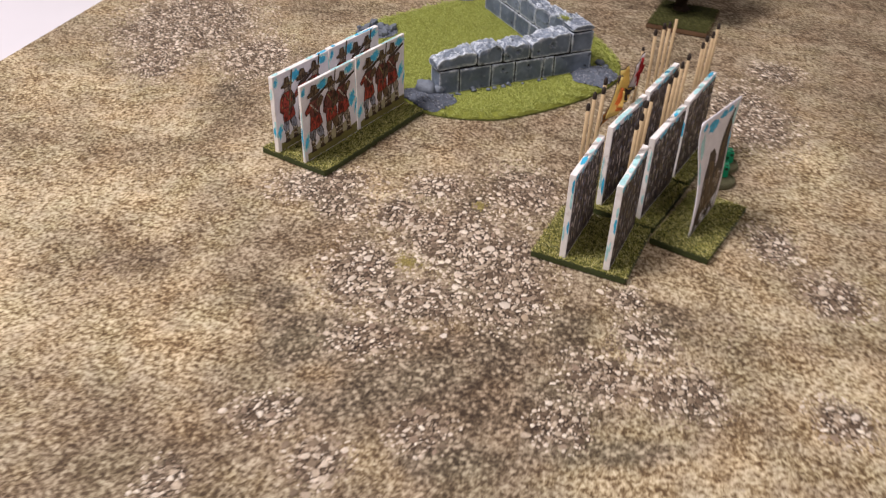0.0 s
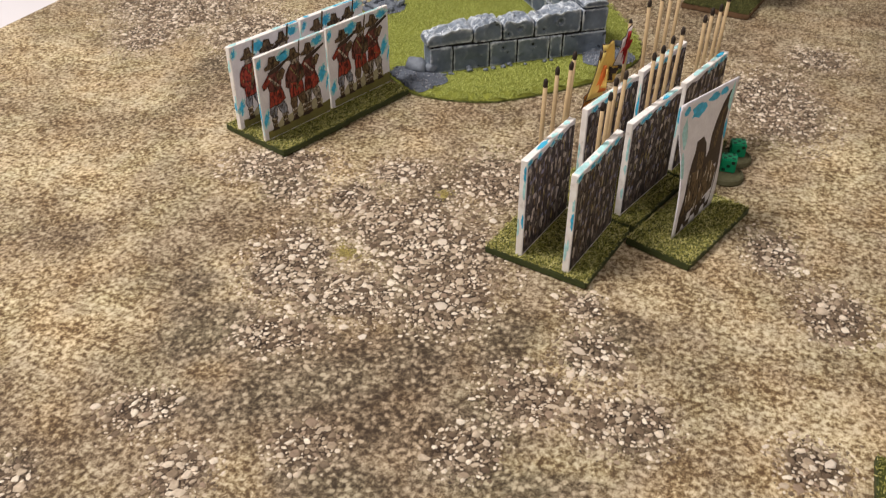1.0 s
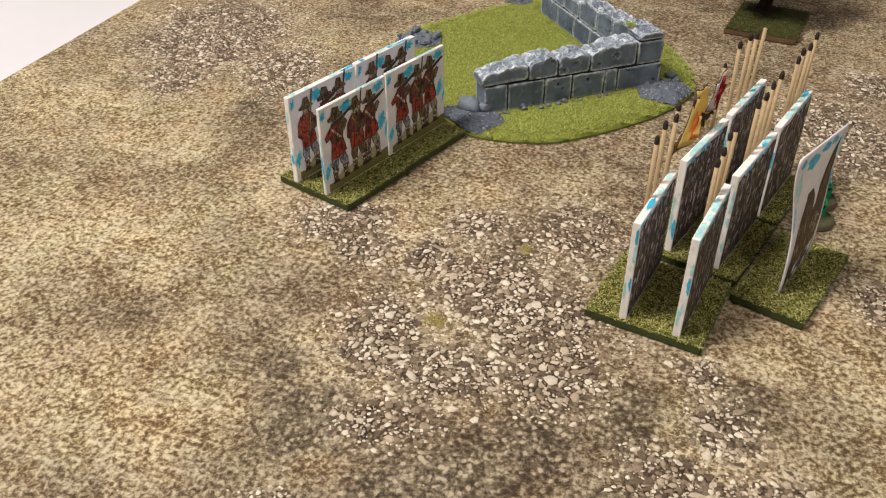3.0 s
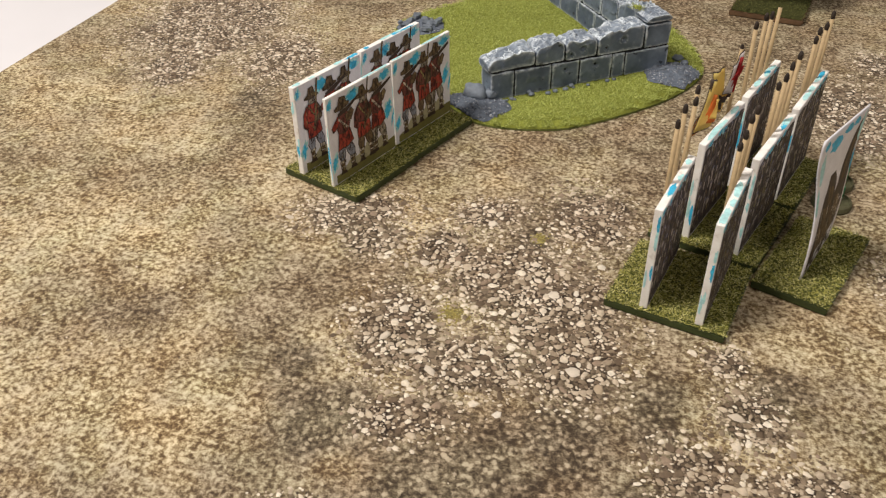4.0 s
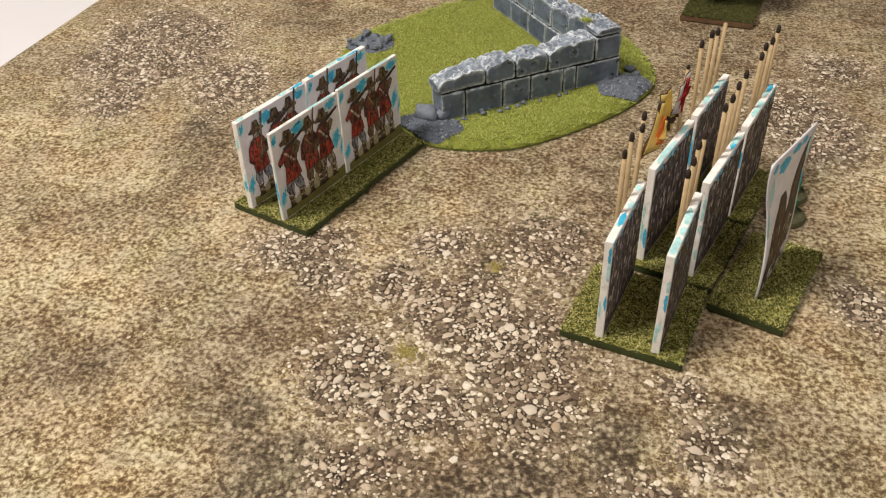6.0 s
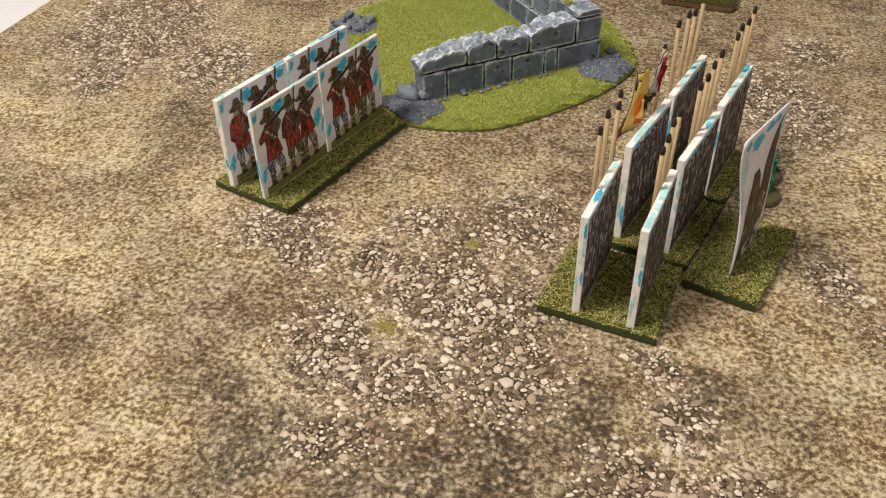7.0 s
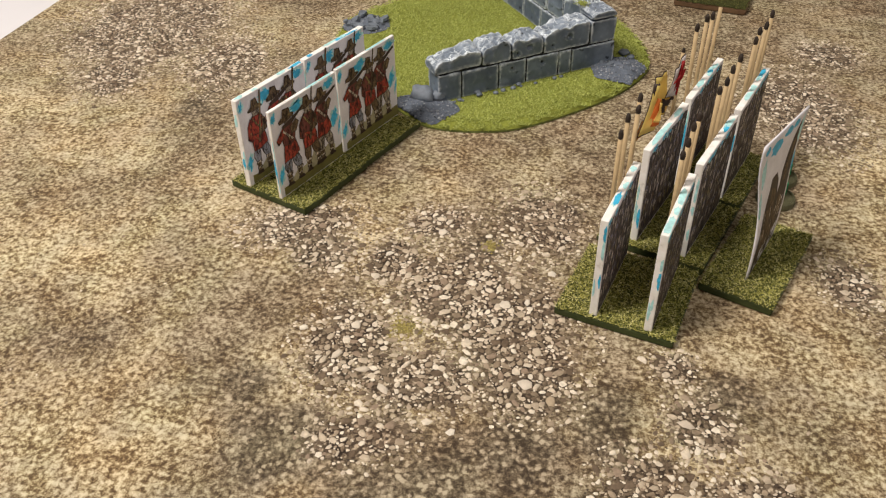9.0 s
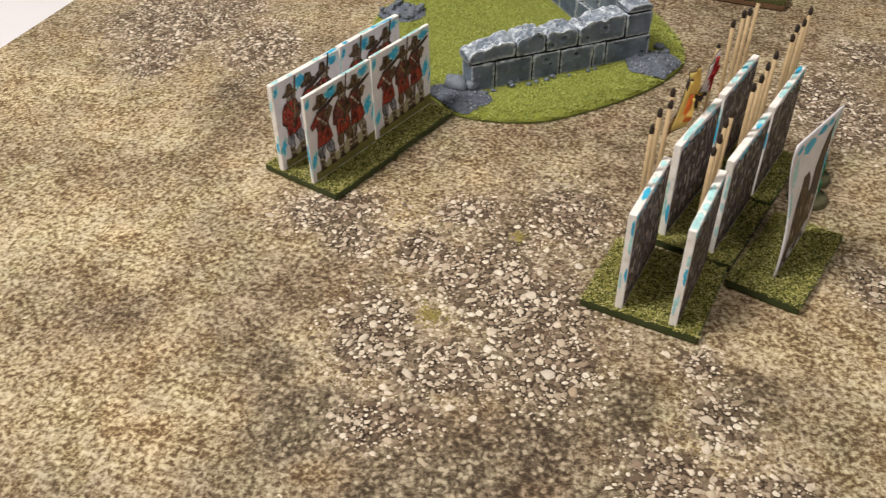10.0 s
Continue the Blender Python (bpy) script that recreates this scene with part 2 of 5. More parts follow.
TURF = islands("bright_static_grass", [(0.25, 0.29, 0.055), (0.37, 0.41, 0.09), (0.31, 0.35, 0.07), (0.48, 0.52, 0.15), (0.34, 0.38, 0.08)])
TURF_EDGE = plain("turf_rim", (0.10, 0.11, 0.03), 0.8, 0.2, 0.4, 300, 0.0003)
GRAVEL_GREY = islands("grey_painted_grit", [(0.08, 0.09, 0.11), (0.20, 0.22, 0.26), (0.13, 0.14, 0.17), (0.42, 0.44, 0.47), (0.16, 0.17, 0.20)], 0.75, 0.3)
RUBBLE_BED = plain("grey_rubble_bed", (0.125, 0.145, 0.18), 0.8, 0.25, 0.5, 520, 0.0008)
PEBBLE = islands("printed_pebbles", [(0.19, 0.135, 0.088), (0.76, 0.645, 0.50), (0.40, 0.31, 0.215), (0.60, 0.49, 0.36), (0.89, 0.79, 0.64), (0.28, 0.21, 0.14), (0.67, 0.56, 0.425), (0.150, 0.105, 0.068), (0.81, 0.70, 0.555), (0.34, 0.25, 0.175), (0.52, 0.42, 0.305), (0.22, 0.165, 0.11)], 0.75, 0.25, 0.35, 700, True)
CHIPS = islands("small_printed_grit", [(0.07, 0.048, 0.034), (0.19, 0.14, 0.095), (0.72, 0.62, 0.48), (0.11, 0.077, 0.053), (0.44, 0.355, 0.25), (0.15, 0.11, 0.077), (0.28, 0.215, 0.15), (0.82, 0.73, 0.59), (0.56, 0.46, 0.34)], 0.75, 0.25, 0.3, 900, True)
BIG_PEBBLE = islands("large_printed_pebbles", [(0.76, 0.67, 0.54), (0.60, 0.50, 0.39), (0.84, 0.76, 0.64), (0.48, 0.37, 0.25), (0.72, 0.63, 0.51)], 0.75, 0.25, 0.25, 500)
TUFT = islands("printed_moss", [(0.22, 0.17, 0.055), (0.38, 0.31, 0.085), (0.13, 0.10, 0.045), (0.46, 0.39, 0.13)])
WOOD = plain("pale_cocktail_stick_wood", (0.47, 0.34, 0.185), 0.6, 0.3, 0.18, 350)
TIP = plain("blackened_tip", (0.035, 0.024, 0.018), 0.6, 0.3, 0.5, 900)
BLUE = plain("cyan_ink", (0.05, 0.42, 0.66), 0.5, 0.3, 0.45, 700)
TEAL = plain("pale_teal_ink", (0.42, 0.70, 0.70), 0.55, 0.3, 0.35, 500)
RED = inked("red_print", (0.36, 0.050, 0.030))
MAROON = inked("maroon_print", (0.17, 0.050, 0.040))
BROWN = inked("brown_print", (0.16, 0.105, 0.055))
GREYBROWN = inked("grey_brown_print", (0.34, 0.29, 0.22))
CREAM = inked("cream_print", (0.62, 0.54, 0.42))
OCHRE = inked("ochre_print", (0.30, 0.24, 0.09))
INK = plain("black_brown_ink", (0.045, 0.028, 0.02), 0.55, 0.3, 0.4, 900)
PALE_STROKE = plain("pale_print_stroke", (0.50, 0.43, 0.36), 0.6, 0.3, 0.3, 900)
GREY_STROKE = plain("blue_grey_print_stroke", (0.22, 0.21, 0.29), 0.6, 0.3, 0.35, 900)
DARK_STROKE = plain("dark_print_stroke", (0.03, 0.022, 0.020), 0.6, 0.3, 0.4, 900)
WASH = plain("pale_olive_wash", (0.40, 0.36, 0.22), 0.6, 0.3, 0.3, 500)
BLUEGREY = inked("blue_grey_print", (0.30, 0.31, 0.36))
OLIVE = plain("olive_print", (0.185, 0.165, 0.05), 0.6, 0.3, 0.25, 260)
DIE_GREEN = plain("green_plastic", (0.0, 0.24, 0.105), 0.3, 0.5, 0.12, 200)
DIE_PIP = plain("dark_pip_paint", (0.004, 0.02, 0.014), 0.4, 0.4, 0.2, 500)
TOKEN = plain("drab_green_token", (0.10, 0.095, 0.05), 0.7, 0.25, 0.4, 350, 0.0003)
def flag_paper(name, colour, vary, scale):
    """Thin printed paper that lets some light through."""
    m = plain(name, colour, 0.55, 0.3, vary, scale)
    nodes, links = m.node_tree.nodes, m.node_tree.links
    bsdf, out = nodes["Principled BSDF"], nodes["Material Output"]
    thin, blend = nodes.new("ShaderNodeBsdfTranslucent"), nodes.new("ShaderNodeMixShader")
    links.new(bsdf.inputs["Base Color"].links[0].from_socket, thin.inputs["Color"])
    blend.inputs[0].default_value = 0.45
    links.new(bsdf.outputs[0], blend.inputs[1])
    links.new(thin.outputs[0], blend.inputs[2])
    links.new(blend.outputs[0], out.inputs["Surface"])
    return m


YELLOW = flag_paper("yellow_flag_paper", (0.95, 0.68, 0.20), 0.16, 160)
ORANGE = flag_paper("orange_flag_shade", (0.85, 0.24, 0.05), 0.3, 200)
# brown stands for the shadow under the flag, put into the paper's colour
SHADED_FLAG = flag_paper("shaded_flag_underside", (0.42, 0.17, 0.03), 0.3, 220)
FLAG_WHITE = flag_paper("white_flag_paper", (0.80, 0.74, 0.72), 0.1, 200)
FLAG_RED = flag_paper("red_flag_ink", (0.45, 0.03, 0.03), 0.2, 300)
BARK = plain("dark_bark", (0.045, 0.03, 0.02), 0.9, 0.15, 0.5, 250, 0.0012)
LEAF = islands("dark_foliage", [(0.012, 0.022, 0.008), (0.03, 0.05, 0.014), (0.05, 0.07, 0.02), (0.02, 0.034, 0.010)])
TREE_BASE = plain("brown_base_edge", (0.13, 0.075, 0.04), 0.75, 0.2, 0.35, 260, 0.0003)
WHITE_TOP = plain("white_laminate", (0.74, 0.72, 0.74), 0.45, 0.4, 0.04, 6)
WALL_PAINT = plain("white_wall_paint", (0.58, 0.56, 0.54), 0.85, 0.2, 0.05, 4)
CARPET = plain("grey_carpet", (0.16, 0.15, 0.14), 0.95, 0.1, 0.3, 60)


# ---- building helpers ----
def finish(name, bm, mats, parent=None, label="", smooth=False):
    me = bpy.data.meshes.new(name)
    bm.normal_update()
    bm.to_mesh(me)
    bm.free()
    for m in mats if isinstance(mats, (list, tuple)) else [mats]:
        me.materials.append(m)
    if smooth:
        me.polygons.foreach_set("use_smooth", [True] * len(me.polygons))
    ob = new(name, me)
    ob.parent = parent
    return tagged(ob, label)


part = finish


def raw(name, verts, faces, mats, parent=None, label="", smooth=False):
    me = bpy.data.meshes.new(name)
    me.from_pydata(verts, [], faces)
    me.update()
    for m in mats if isinstance(mats, (list, tuple)) else [mats]:
        me.materials.append(m)
    if smooth:
        me.polygons.foreach_set("use_smooth", [True] * len(me.polygons))
    ob = new(name, me)
    ob.parent = parent
    return tagged(ob, label)


def thing(name, m, label, category, group=""):
    ob = new(name)
    ob.empty_display_size = 0.01
    ob.matrix_world = m
    return tagged(ob, label, category, group)


def box(bm, x0, x1, y0, y1, z0, z1, bevel=0.0, seg=1):
    made = bmesh.ops.create_cube(bm, size=1)["verts"]
    for v in made:
        v.co = Vector((x0 + (v.co.x + 0.5) * (x1 - x0), y0 + (v.co.y + 0.5) * (y1 - y0), z0 + (v.co.z + 0.5) * (z1 - z0)))
    if bevel:
        bmesh.ops.bevel(bm, geom=list({e for v in made for e in v.link_edges}), offset=bevel, segments=seg, affect="EDGES")


def boxed(x0, x1, y0, y1, z0, z1, bevel=0.0, seg=1):
    bm = bmesh.new()
    box(bm, x0, x1, y0, y1, z0, z1, bevel, seg)
    return bm


def tube(bm, a, b, r0, r1, sides=8, rings=1, wobble=0.0, rng=random):
    """A closed tapering stick from a to b."""
    a, b = Vector(a), Vector(b)
    q = (b - a).to_track_quat("Z", "Y")
    loops = []
    for k in range(rings + 1):
        f = k / rings
        r, c = r0 + (r1 - r0) * f, a.lerp(b, f)
        loops.append([bm.verts.new(c + q @ Vector((math.cos(j * math.tau / sides), math.sin(j * math.tau / sides), 0)) * r * (1 + rng.uniform(-wobble, wobble))) for j in range(sides)])
    for lo, hi in zip(loops, loops[1:]):
        for j in range(sides):
            bm.faces.new((lo[j], lo[(j + 1) % sides], hi[(j + 1) % sides], hi[j]))
    bm.faces.new(loops[0][::-1])
    bm.faces.new(loops[-1])


# ---- the room: an unseen shell, added to close the scene and bounce light ----
FLOOR_Z, CEIL_Z = -0.75, 1.65
for name, b in (
    ("floor", (-2.2, 2.2, -2.2, 2.4, FLOOR_Z - 0.1, FLOOR_Z)),
    ("ceiling", (-2.2, 2.2, -2.2, 2.4, CEIL_Z, CEIL_Z + 0.1)),
    ("wall_west", (-2.3, -2.2, -2.3, 2.5, FLOOR_Z, CEIL_Z)),
    ("wall_east", (2.2, 2.3, -2.3, 2.5, FLOOR_Z, CEIL_Z)),
    ("wall_south", (-2.2, 2.2, -2.3, -2.2, FLOOR_Z, CEIL_Z)),
    ("wall_north", (-2.2, 2.2, 2.4, 2.5, FLOOR_Z, CEIL_Z)),
):
    tagged(part(name, boxed(*b), CARPET if name == "floor" else WALL_PAINT), "plain " + ("grey carpet floor" if name == "floor" else "white painted " + name.split("_")[0]) + " of the unseen room", name.split("_")[0], kind="structure")

# table and mat lie at an angle to the stands
LIE = pose(-0.4652, 0.3394, 0, 0, 0, 19.8)
table = thing("table", LIE @ pose(0, 0, FLOOR_Z), "white laminate table under the printed battle mat", "table")
part("tabletop", boxed(-0.55, 1.25, -0.95, 1.25, -0.0325 - FLOOR_Z, -0.0025 - FLOOR_Z, 0.002, 2), WHITE_TOP, table)
for lx in (-0.48, 1.18):
    for ly in (-0.88, 1.18):
        part("leg", boxed(lx - 0.025, lx + 0.025, ly - 0.025, ly + 0.025, 0.0, -0.0325 - FLOOR_Z), WHITE_TOP, table)

# ---- battle mat with its printed zones ----
# centre x, y, half-width across and along the view line
ACROSS, ALONG = Vector((0.818, 0.575)), Vector((-0.575, 0.818))
GRAVEL_A = [
    (-0.201, 0.268, 0.020, 0.013), (-0.183, 0.260, 0.010, 0.010), (-0.159, 0.270, 0.012, 0.013), (-0.158, 0.298, 0.013, 0.009),
    (-0.125, 0.318, 0.015, 0.019), (-0.132, 0.268, 0.021, 0.019), (-0.146, 0.227, 0.015, 0.019), (-0.105, 0.262, 0.020, 0.025),
    (-0.118, 0.225, 0.019, 0.012), (-0.089, 0.243, 0.014, 0.013), (-0.120, 0.198, 0.013, 0.009), (-0.039, 0.254, 0.009, 0.011),
    (-0.054, 0.273, 0.007, 0.007), (-0.017, 0.343, 0.009, 0.013),
]
GRAVEL_B = [
    (-0.395, 0.367, 0.039, 0.053), (-0.369, 0.318, 0.013, 0.025), (-0.327, 0.357, 0.018, 0.029), (-0.063, 0.457, 0.020, 0.035),
    (-0.066, 0.523, 0.014, 0.014), (-0.125, 0.150, 0.010, 0.008), (-0.099, 0.144, 0.008, 0.009), (-0.080, 0.172, 0.009, 0.008),
    (-0.044, 0.227, 0.012, 0.011), (-0.016, 0.236, 0.013, 0.011), (-0.044, 0.199, 0.009, 0.008), (0.031, 0.255, 0.009, 0.009),
    (-0.132, 0.112, 0.006, 0.008), (0.013, 0.322, 0.011, 0.013),
]
BROWN_EARTH = [
    (-0.238, 0.228, 0.015, 0.012), (-0.221, 0.177, 0.020, 0.017), (-0.182, 0.207, 0.015, 0.011), (-0.177, 0.244, 0.014, 0.009),
    (-0.296, 0.307, 0.016, 0.023), (-0.136, 0.515, 0.024, 0.027), (-0.123, 0.365, 0.014, 0.023),
    (-0.197, 0.168, 0.018, 0.017), (-0.141, 0.171, 0.016, 0.014), (-0.348, 0.440, 0.034, 0.028),
    (-0.105, 0.172, 0.040, 0.018), (-0.058, 0.198, 0.034, 0.018), (-0.020, 0.225, 0.026, 0.016), (-0.135, 0.196, 0.026, 0.016),
]
STRAW = [
    (-0.349, 0.264, 0.031, 0.036), (-0.254, 0.216, 0.030, 0.035), (-0.194, 0.158, 0.025, 0.028), (-0.226, 0.240, 0.017, 0.027),
    (-0.020, 0.370, 0.022, 0.030), (-0.018, 0.322, 0.014, 0.015), (-0.020, 0.425, 0.016, 0.022), (-0.177, 0.266, 0.012, 0.010),
    (-0.068, 0.238, 0.009, 0.006), (0.004, 0.350, 0.025, 0.030), (-0.300, 0.240, 0.030, 0.030), (-0.170, 0.209, 0.010, 0.012),
]
SOIL = [
    (-0.136, 0.295, 0.010, 0.011), (-0.035, 0.271, 0.011, 0.012), (-0.140, 0.178, 0.014, 0.012), (-0.109, 0.205, 0.019, 0.010),
    (-0.100, 0.195, 0.026, 0.013), (-0.078, 0.217, 0.021, 0.013), (-0.063, 0.243, 0.014, 0.015), (-0.064, 0.170, 0.023, 0.010),
    (-0.144, 0.188, 0.021, 0.013), (-0.091, 0.214, 0.024, 0.008), (-0.060, 0.236, 0.016, 0.010), (-0.065, 0.192, 0.029, 0.011), (-0.104, 0.180, 0.015, 0.010),
    (-0.306, 0.313, 0.010, 0.014), (-0.080, 0.466, 0.010, 0.015), (-0.029, 0.197, 0.030, 0.007), (-0.162, 0.197, 0.012, 0.010),
    (-0.278, 0.434, 0.013, 0.024), (-0.126, 0.188, 0.020, 0.014), (-0.088, 0.186, 0.026, 0.016), (-0.050, 0.205, 0.022, 0.012),
    (-0.110, 0.165, 0.022, 0.010), (-0.088, 0.219, 0.015, 0.009),
]


def zone(x, y, blobs, edge=0.5):
    """How far inside the nearest blob a place lies: 1 in the middle, 0 outside."""
    best = 0.0
    for bx, by, ra, rl in blobs:
        dx, dy = x - bx, y - by
        d = math.hypot((dx * ACROSS.x + dy * ACROSS.y) / ra, (dx * ALONG.x + dy * ALONG.y) / rl)
        best = max(best, min(1.0, max(0.0, (1.32 - d) / edge)))
    return best


def battle_mat():
    step, nx, ny = 0.005, 240, 300
    verts, zones = [], []
    for layer in (0.0, -0.0025):
        for j in range(ny + 1):
            for i in range(nx + 1):
                verts.append((i * step, j * step - 0.6, layer))
    for j in range(ny + 1):
        for i in range(nx + 1):
            p = LIE @ Vector((i * step, j * step - 0.6, 0))
            near = -0.5 < p.x < 0.1 and 0.05 < p.y < 0.6
            g = zone(p.x, p.y, GRAVEL_A + GRAVEL_B, 1.0) if near else 0.0
            s = zone(p.x, p.y, SOIL, 1.2) if near else 0.0
            # earth share grows along y and at the near end, less at both sides
            e = min(1.0, max(0.0, 0.36 + (p.y - 0.25) * 1.5 - 2.6 * max(0.0, p.x + 0.06) - min(0.25, 3.0 * max(0.0, -0.23 - p.x)) + 7.0 * max(0.0, 0.21 - p.y) * min(1.0, max(0.0, (p.x + 0.24) * 12))))
            e = min(1.0, e + (0.75 * zone(p.x, p.y, BROWN_EARTH, 1.3) if near else 0.0))
            e = max(0.0, e - (0.75 * zone(p.x, p.y, STRAW, 1.3) if near else 0.0))
            zones.append((g, s, e, 1.0))
    n, row = (nx + 1) * (ny + 1), nx + 1
    faces = [(j * row + i, j * row + i + 1, (j + 1) * row + i + 1, (j + 1) * row + i) for j in range(ny) for i in range(nx)]
    rim = [i for i in range(row)] + [j * row + nx for j in range(1, ny + 1)] + [ny * row + i for i in range(nx - 1, -1, -1)] + [j * row for j in range(ny - 1, 0, -1)]
    faces += [(b, a, a + n, b + n) for a, b in zip(rim, rim[1:] + rim[:1])]
    corner = [n, n + nx, n + ny * row + nx, n + ny * row]
    faces.append(tuple(corner[::-1]))
    ob = raw("battle_mat", verts, faces, MAT)
    ob.matrix_world = LIE
    layer = ob.data.color_attributes.new("zones", "FLOAT_COLOR", "POINT")
    layer.data.foreach_set("color", np.array(zones + [(0, 0, 0.5, 1)] * n, dtype=np.float32).ravel())
    return tagged(ob, "printed gaming mat of straw-coloured earth and gravel, spread on a table", "gaming mat")


battle_mat()


def pebble_mesh(name, spots, mat, label, seed):
    """Low domed pebbles, one loose piece each. spots: x, y, radius."""
    rng = random.Random(seed)
    verts, faces = [], []
    for x, y, r in spots:
        k, turn, flat = rng.choice((5, 6, 7)), rng.uniform(0, math.tau), rng.uniform(0.5, 0.95)
        b, lift = len(verts), r * rng.uniform(0.14, 0.30)
        c, s = math.cos(turn), math.sin(turn)
        wob = [rng.uniform(0.62, 1.25) for _ in range(k)]
        for f, z in ((1.0, 0.00004), (0.86, lift * 0.72), (0.58, lift)):
            for j in range(k):
                a = j * math.tau / k
                px, py = r * f * wob[j] * math.cos(a), r * f * wob[j] * math.sin(a) * flat
                verts.append((x + px * c - py * s, y + px * s + py * c, z))
        for ring in (0, 1):
            for j in range(k):
                o = b + ring * k
                faces.append((o + j, o + (j + 1) % k, o + k + (j + 1) % k, o + k + j))
        faces.append(tuple(b + 2 * k + j for j in range(k)))
    ob = raw(name, verts, faces, mat, smooth=True)
    return tagged(ob, label, "pebbles", kind="stuff")


class Sieve:
    """Keeps pieces apart from each other."""

    def __init__(self, cell):
        self.cell, self.bins = cell, {}

    def take(self, x, y, r, overlap=0.73):
        i, j = int(x // self.cell), int(y // self.cell)
        for a in (i - 1, i, i + 1):
            for b in (j - 1, j, j + 1):
                for px, py, pr in self.bins.get((a, b), ()):
                    if (px - x) ** 2 + (py - y) ** 2 < (overlap * (r + pr)) ** 2:
                        return False
        self.bins.setdefault((i, j), []).append((x, y, r))
        return True


# ochre moss spots of the print: x, y, radius
MOSS = ((-0.1355, 0.2425, 0.0062), (-0.1335, 0.2955, 0.0034))


def scatter_pebbles():
    rng = random.Random(11)
    sieve = Sieve(0.006)
    marked = [
        (-0.1500, 0.2350, 0.0024), (-0.1470, 0.2210, 0.0025), (-0.0900, 0.2420, 0.0027), (-0.1360, 0.2200, 0.0023), (-0.0800, 0.2400, 0.0024),
        (-0.1070, 0.2930, 0.0022), (-0.2200, 0.2520, 0.0022), (-0.0425, 0.2530, 0.0025), (-0.0930, 0.2560, 0.0021), (-0.1660, 0.2910, 0.0018),
        (-0.1260, 0.2170, 0.0026), (-0.1600, 0.2590, 0.0021), (-0.1640, 0.2540, 0.0017), (-0.1630, 0.2720, 0.0018), (-0.1400, 0.2550, 0.0020),
        (-0.1590, 0.2860, 0.0023), (-0.1130, 0.2700, 0.0021), (-0.1070, 0.2750, 0.0019), (-0.1190, 0.3170, 0.0020), (-0.1210, 0.1600, 0.0021),
        (0.0090, 0.3210, 0.0026), (0.0340, 0.2590, 0.0024), (-0.1530, 0.2930, 0.0020), (-0.0990, 0.2140, 0.0018),
    ]
    for x, y, r in marked:
        sieve.take(x, y, r)
    spots = []
    for low, high, share in ((0.0012, 0.0019, 0.06), (0.00088, 0.0012, 0.22), (0.00056, 0.00088, 1.1), (0.00032, 0.00056, 1.6)):
        for blobs, tries in ((GRAVEL_A, 42000), (GRAVEL_B, 62000)):
            areas = [ra * rl for _, _, ra, rl in blobs]
            for _ in range(int(tries * share)):
                bx, by, ra, rl = rng.choices(blobs, areas)[0]
                a, d = rng.uniform(0, math.tau), 1.5 * math.sqrt(rng.random())
                p = ACROSS * (math.cos(a) * d * ra) + ALONG * (math.sin(a) * d * rl)
                x, y = bx + p.x, by + p.y
                keep = max(0.07, zone(x, y, blobs, 1.05)) * (0.5 + 1.2 * max(0.0, 0.5 + noise.noise((x * 55, y * 55, 3.1))))
                if rng.random() > keep:
                    continue
                if min(math.hypot(x - mx, y - my) / mr for mx, my, mr in MOSS) < rng.uniform(0.4, 0.9):
                    continue
                r = rng.uniform(low, high)
                if sieve.take(x, y, r):
                    spots.append((x, y, r))
    # a few strays on the open ground
    for _ in range(900):
        x, y = rng.uniform(-0.42, 0.06), rng.uniform(0.10, 0.55)
        if noise.noise((x * 16, y * 16, 9.0)) > 0.12 and sieve.take(x, y, 0.0008):
            spots.append((x, y, rng.uniform(0.0004, 0.0009)))
    pebble_mesh("gravel", [s for s in spots if s[2] > 0.00058], PEBBLE, "pale pink and brown pebbles of the gaming mat", 5)
    pebble_mesh("fine_grit", [s for s in spots if s[2] <= 0.00058], CHIPS, "small dark and pale grit of the gaming mat", 7)
    pebble_mesh("large_pebbles", marked, BIG_PEBBLE, "larger cream pebbles of the gaming mat's gravel", 6)


scatter_pebbles()


def fibres(name, count, place, length, mat, parent, seed, lie=0.35, width=0.22):
    """Short flock fibres strewn over a top; place(rng) gives a foot."""
    rng = random.Random(seed)
    verts, faces = [], []
    for _ in range(count):
        foot = place(rng)
        if foot is None:
            continue
        a, up, l = rng.uniform(0, math.tau), rng.uniform(0.02, lie), length * rng.uniform(0.6, 1.3)
        d = Vector((math.cos(a), math.sin(a), up)).normalized() * l
        w = Vector((-math.sin(a), math.cos(a), rng.uniform(-0.3, 0.3))) * l * width
        b = len(verts)
        verts += [foot - w, foot + w, foot + d + w * 0.6, foot + d - w * 0.6]
        faces.append((b, b + 1, b + 2, b + 3))
    return tagged(raw(name, verts, faces, mat, parent), "short flock fibres glued on", kind="stuff")


# ---- stands of card soldiers ----
BASE_H = 0.0032


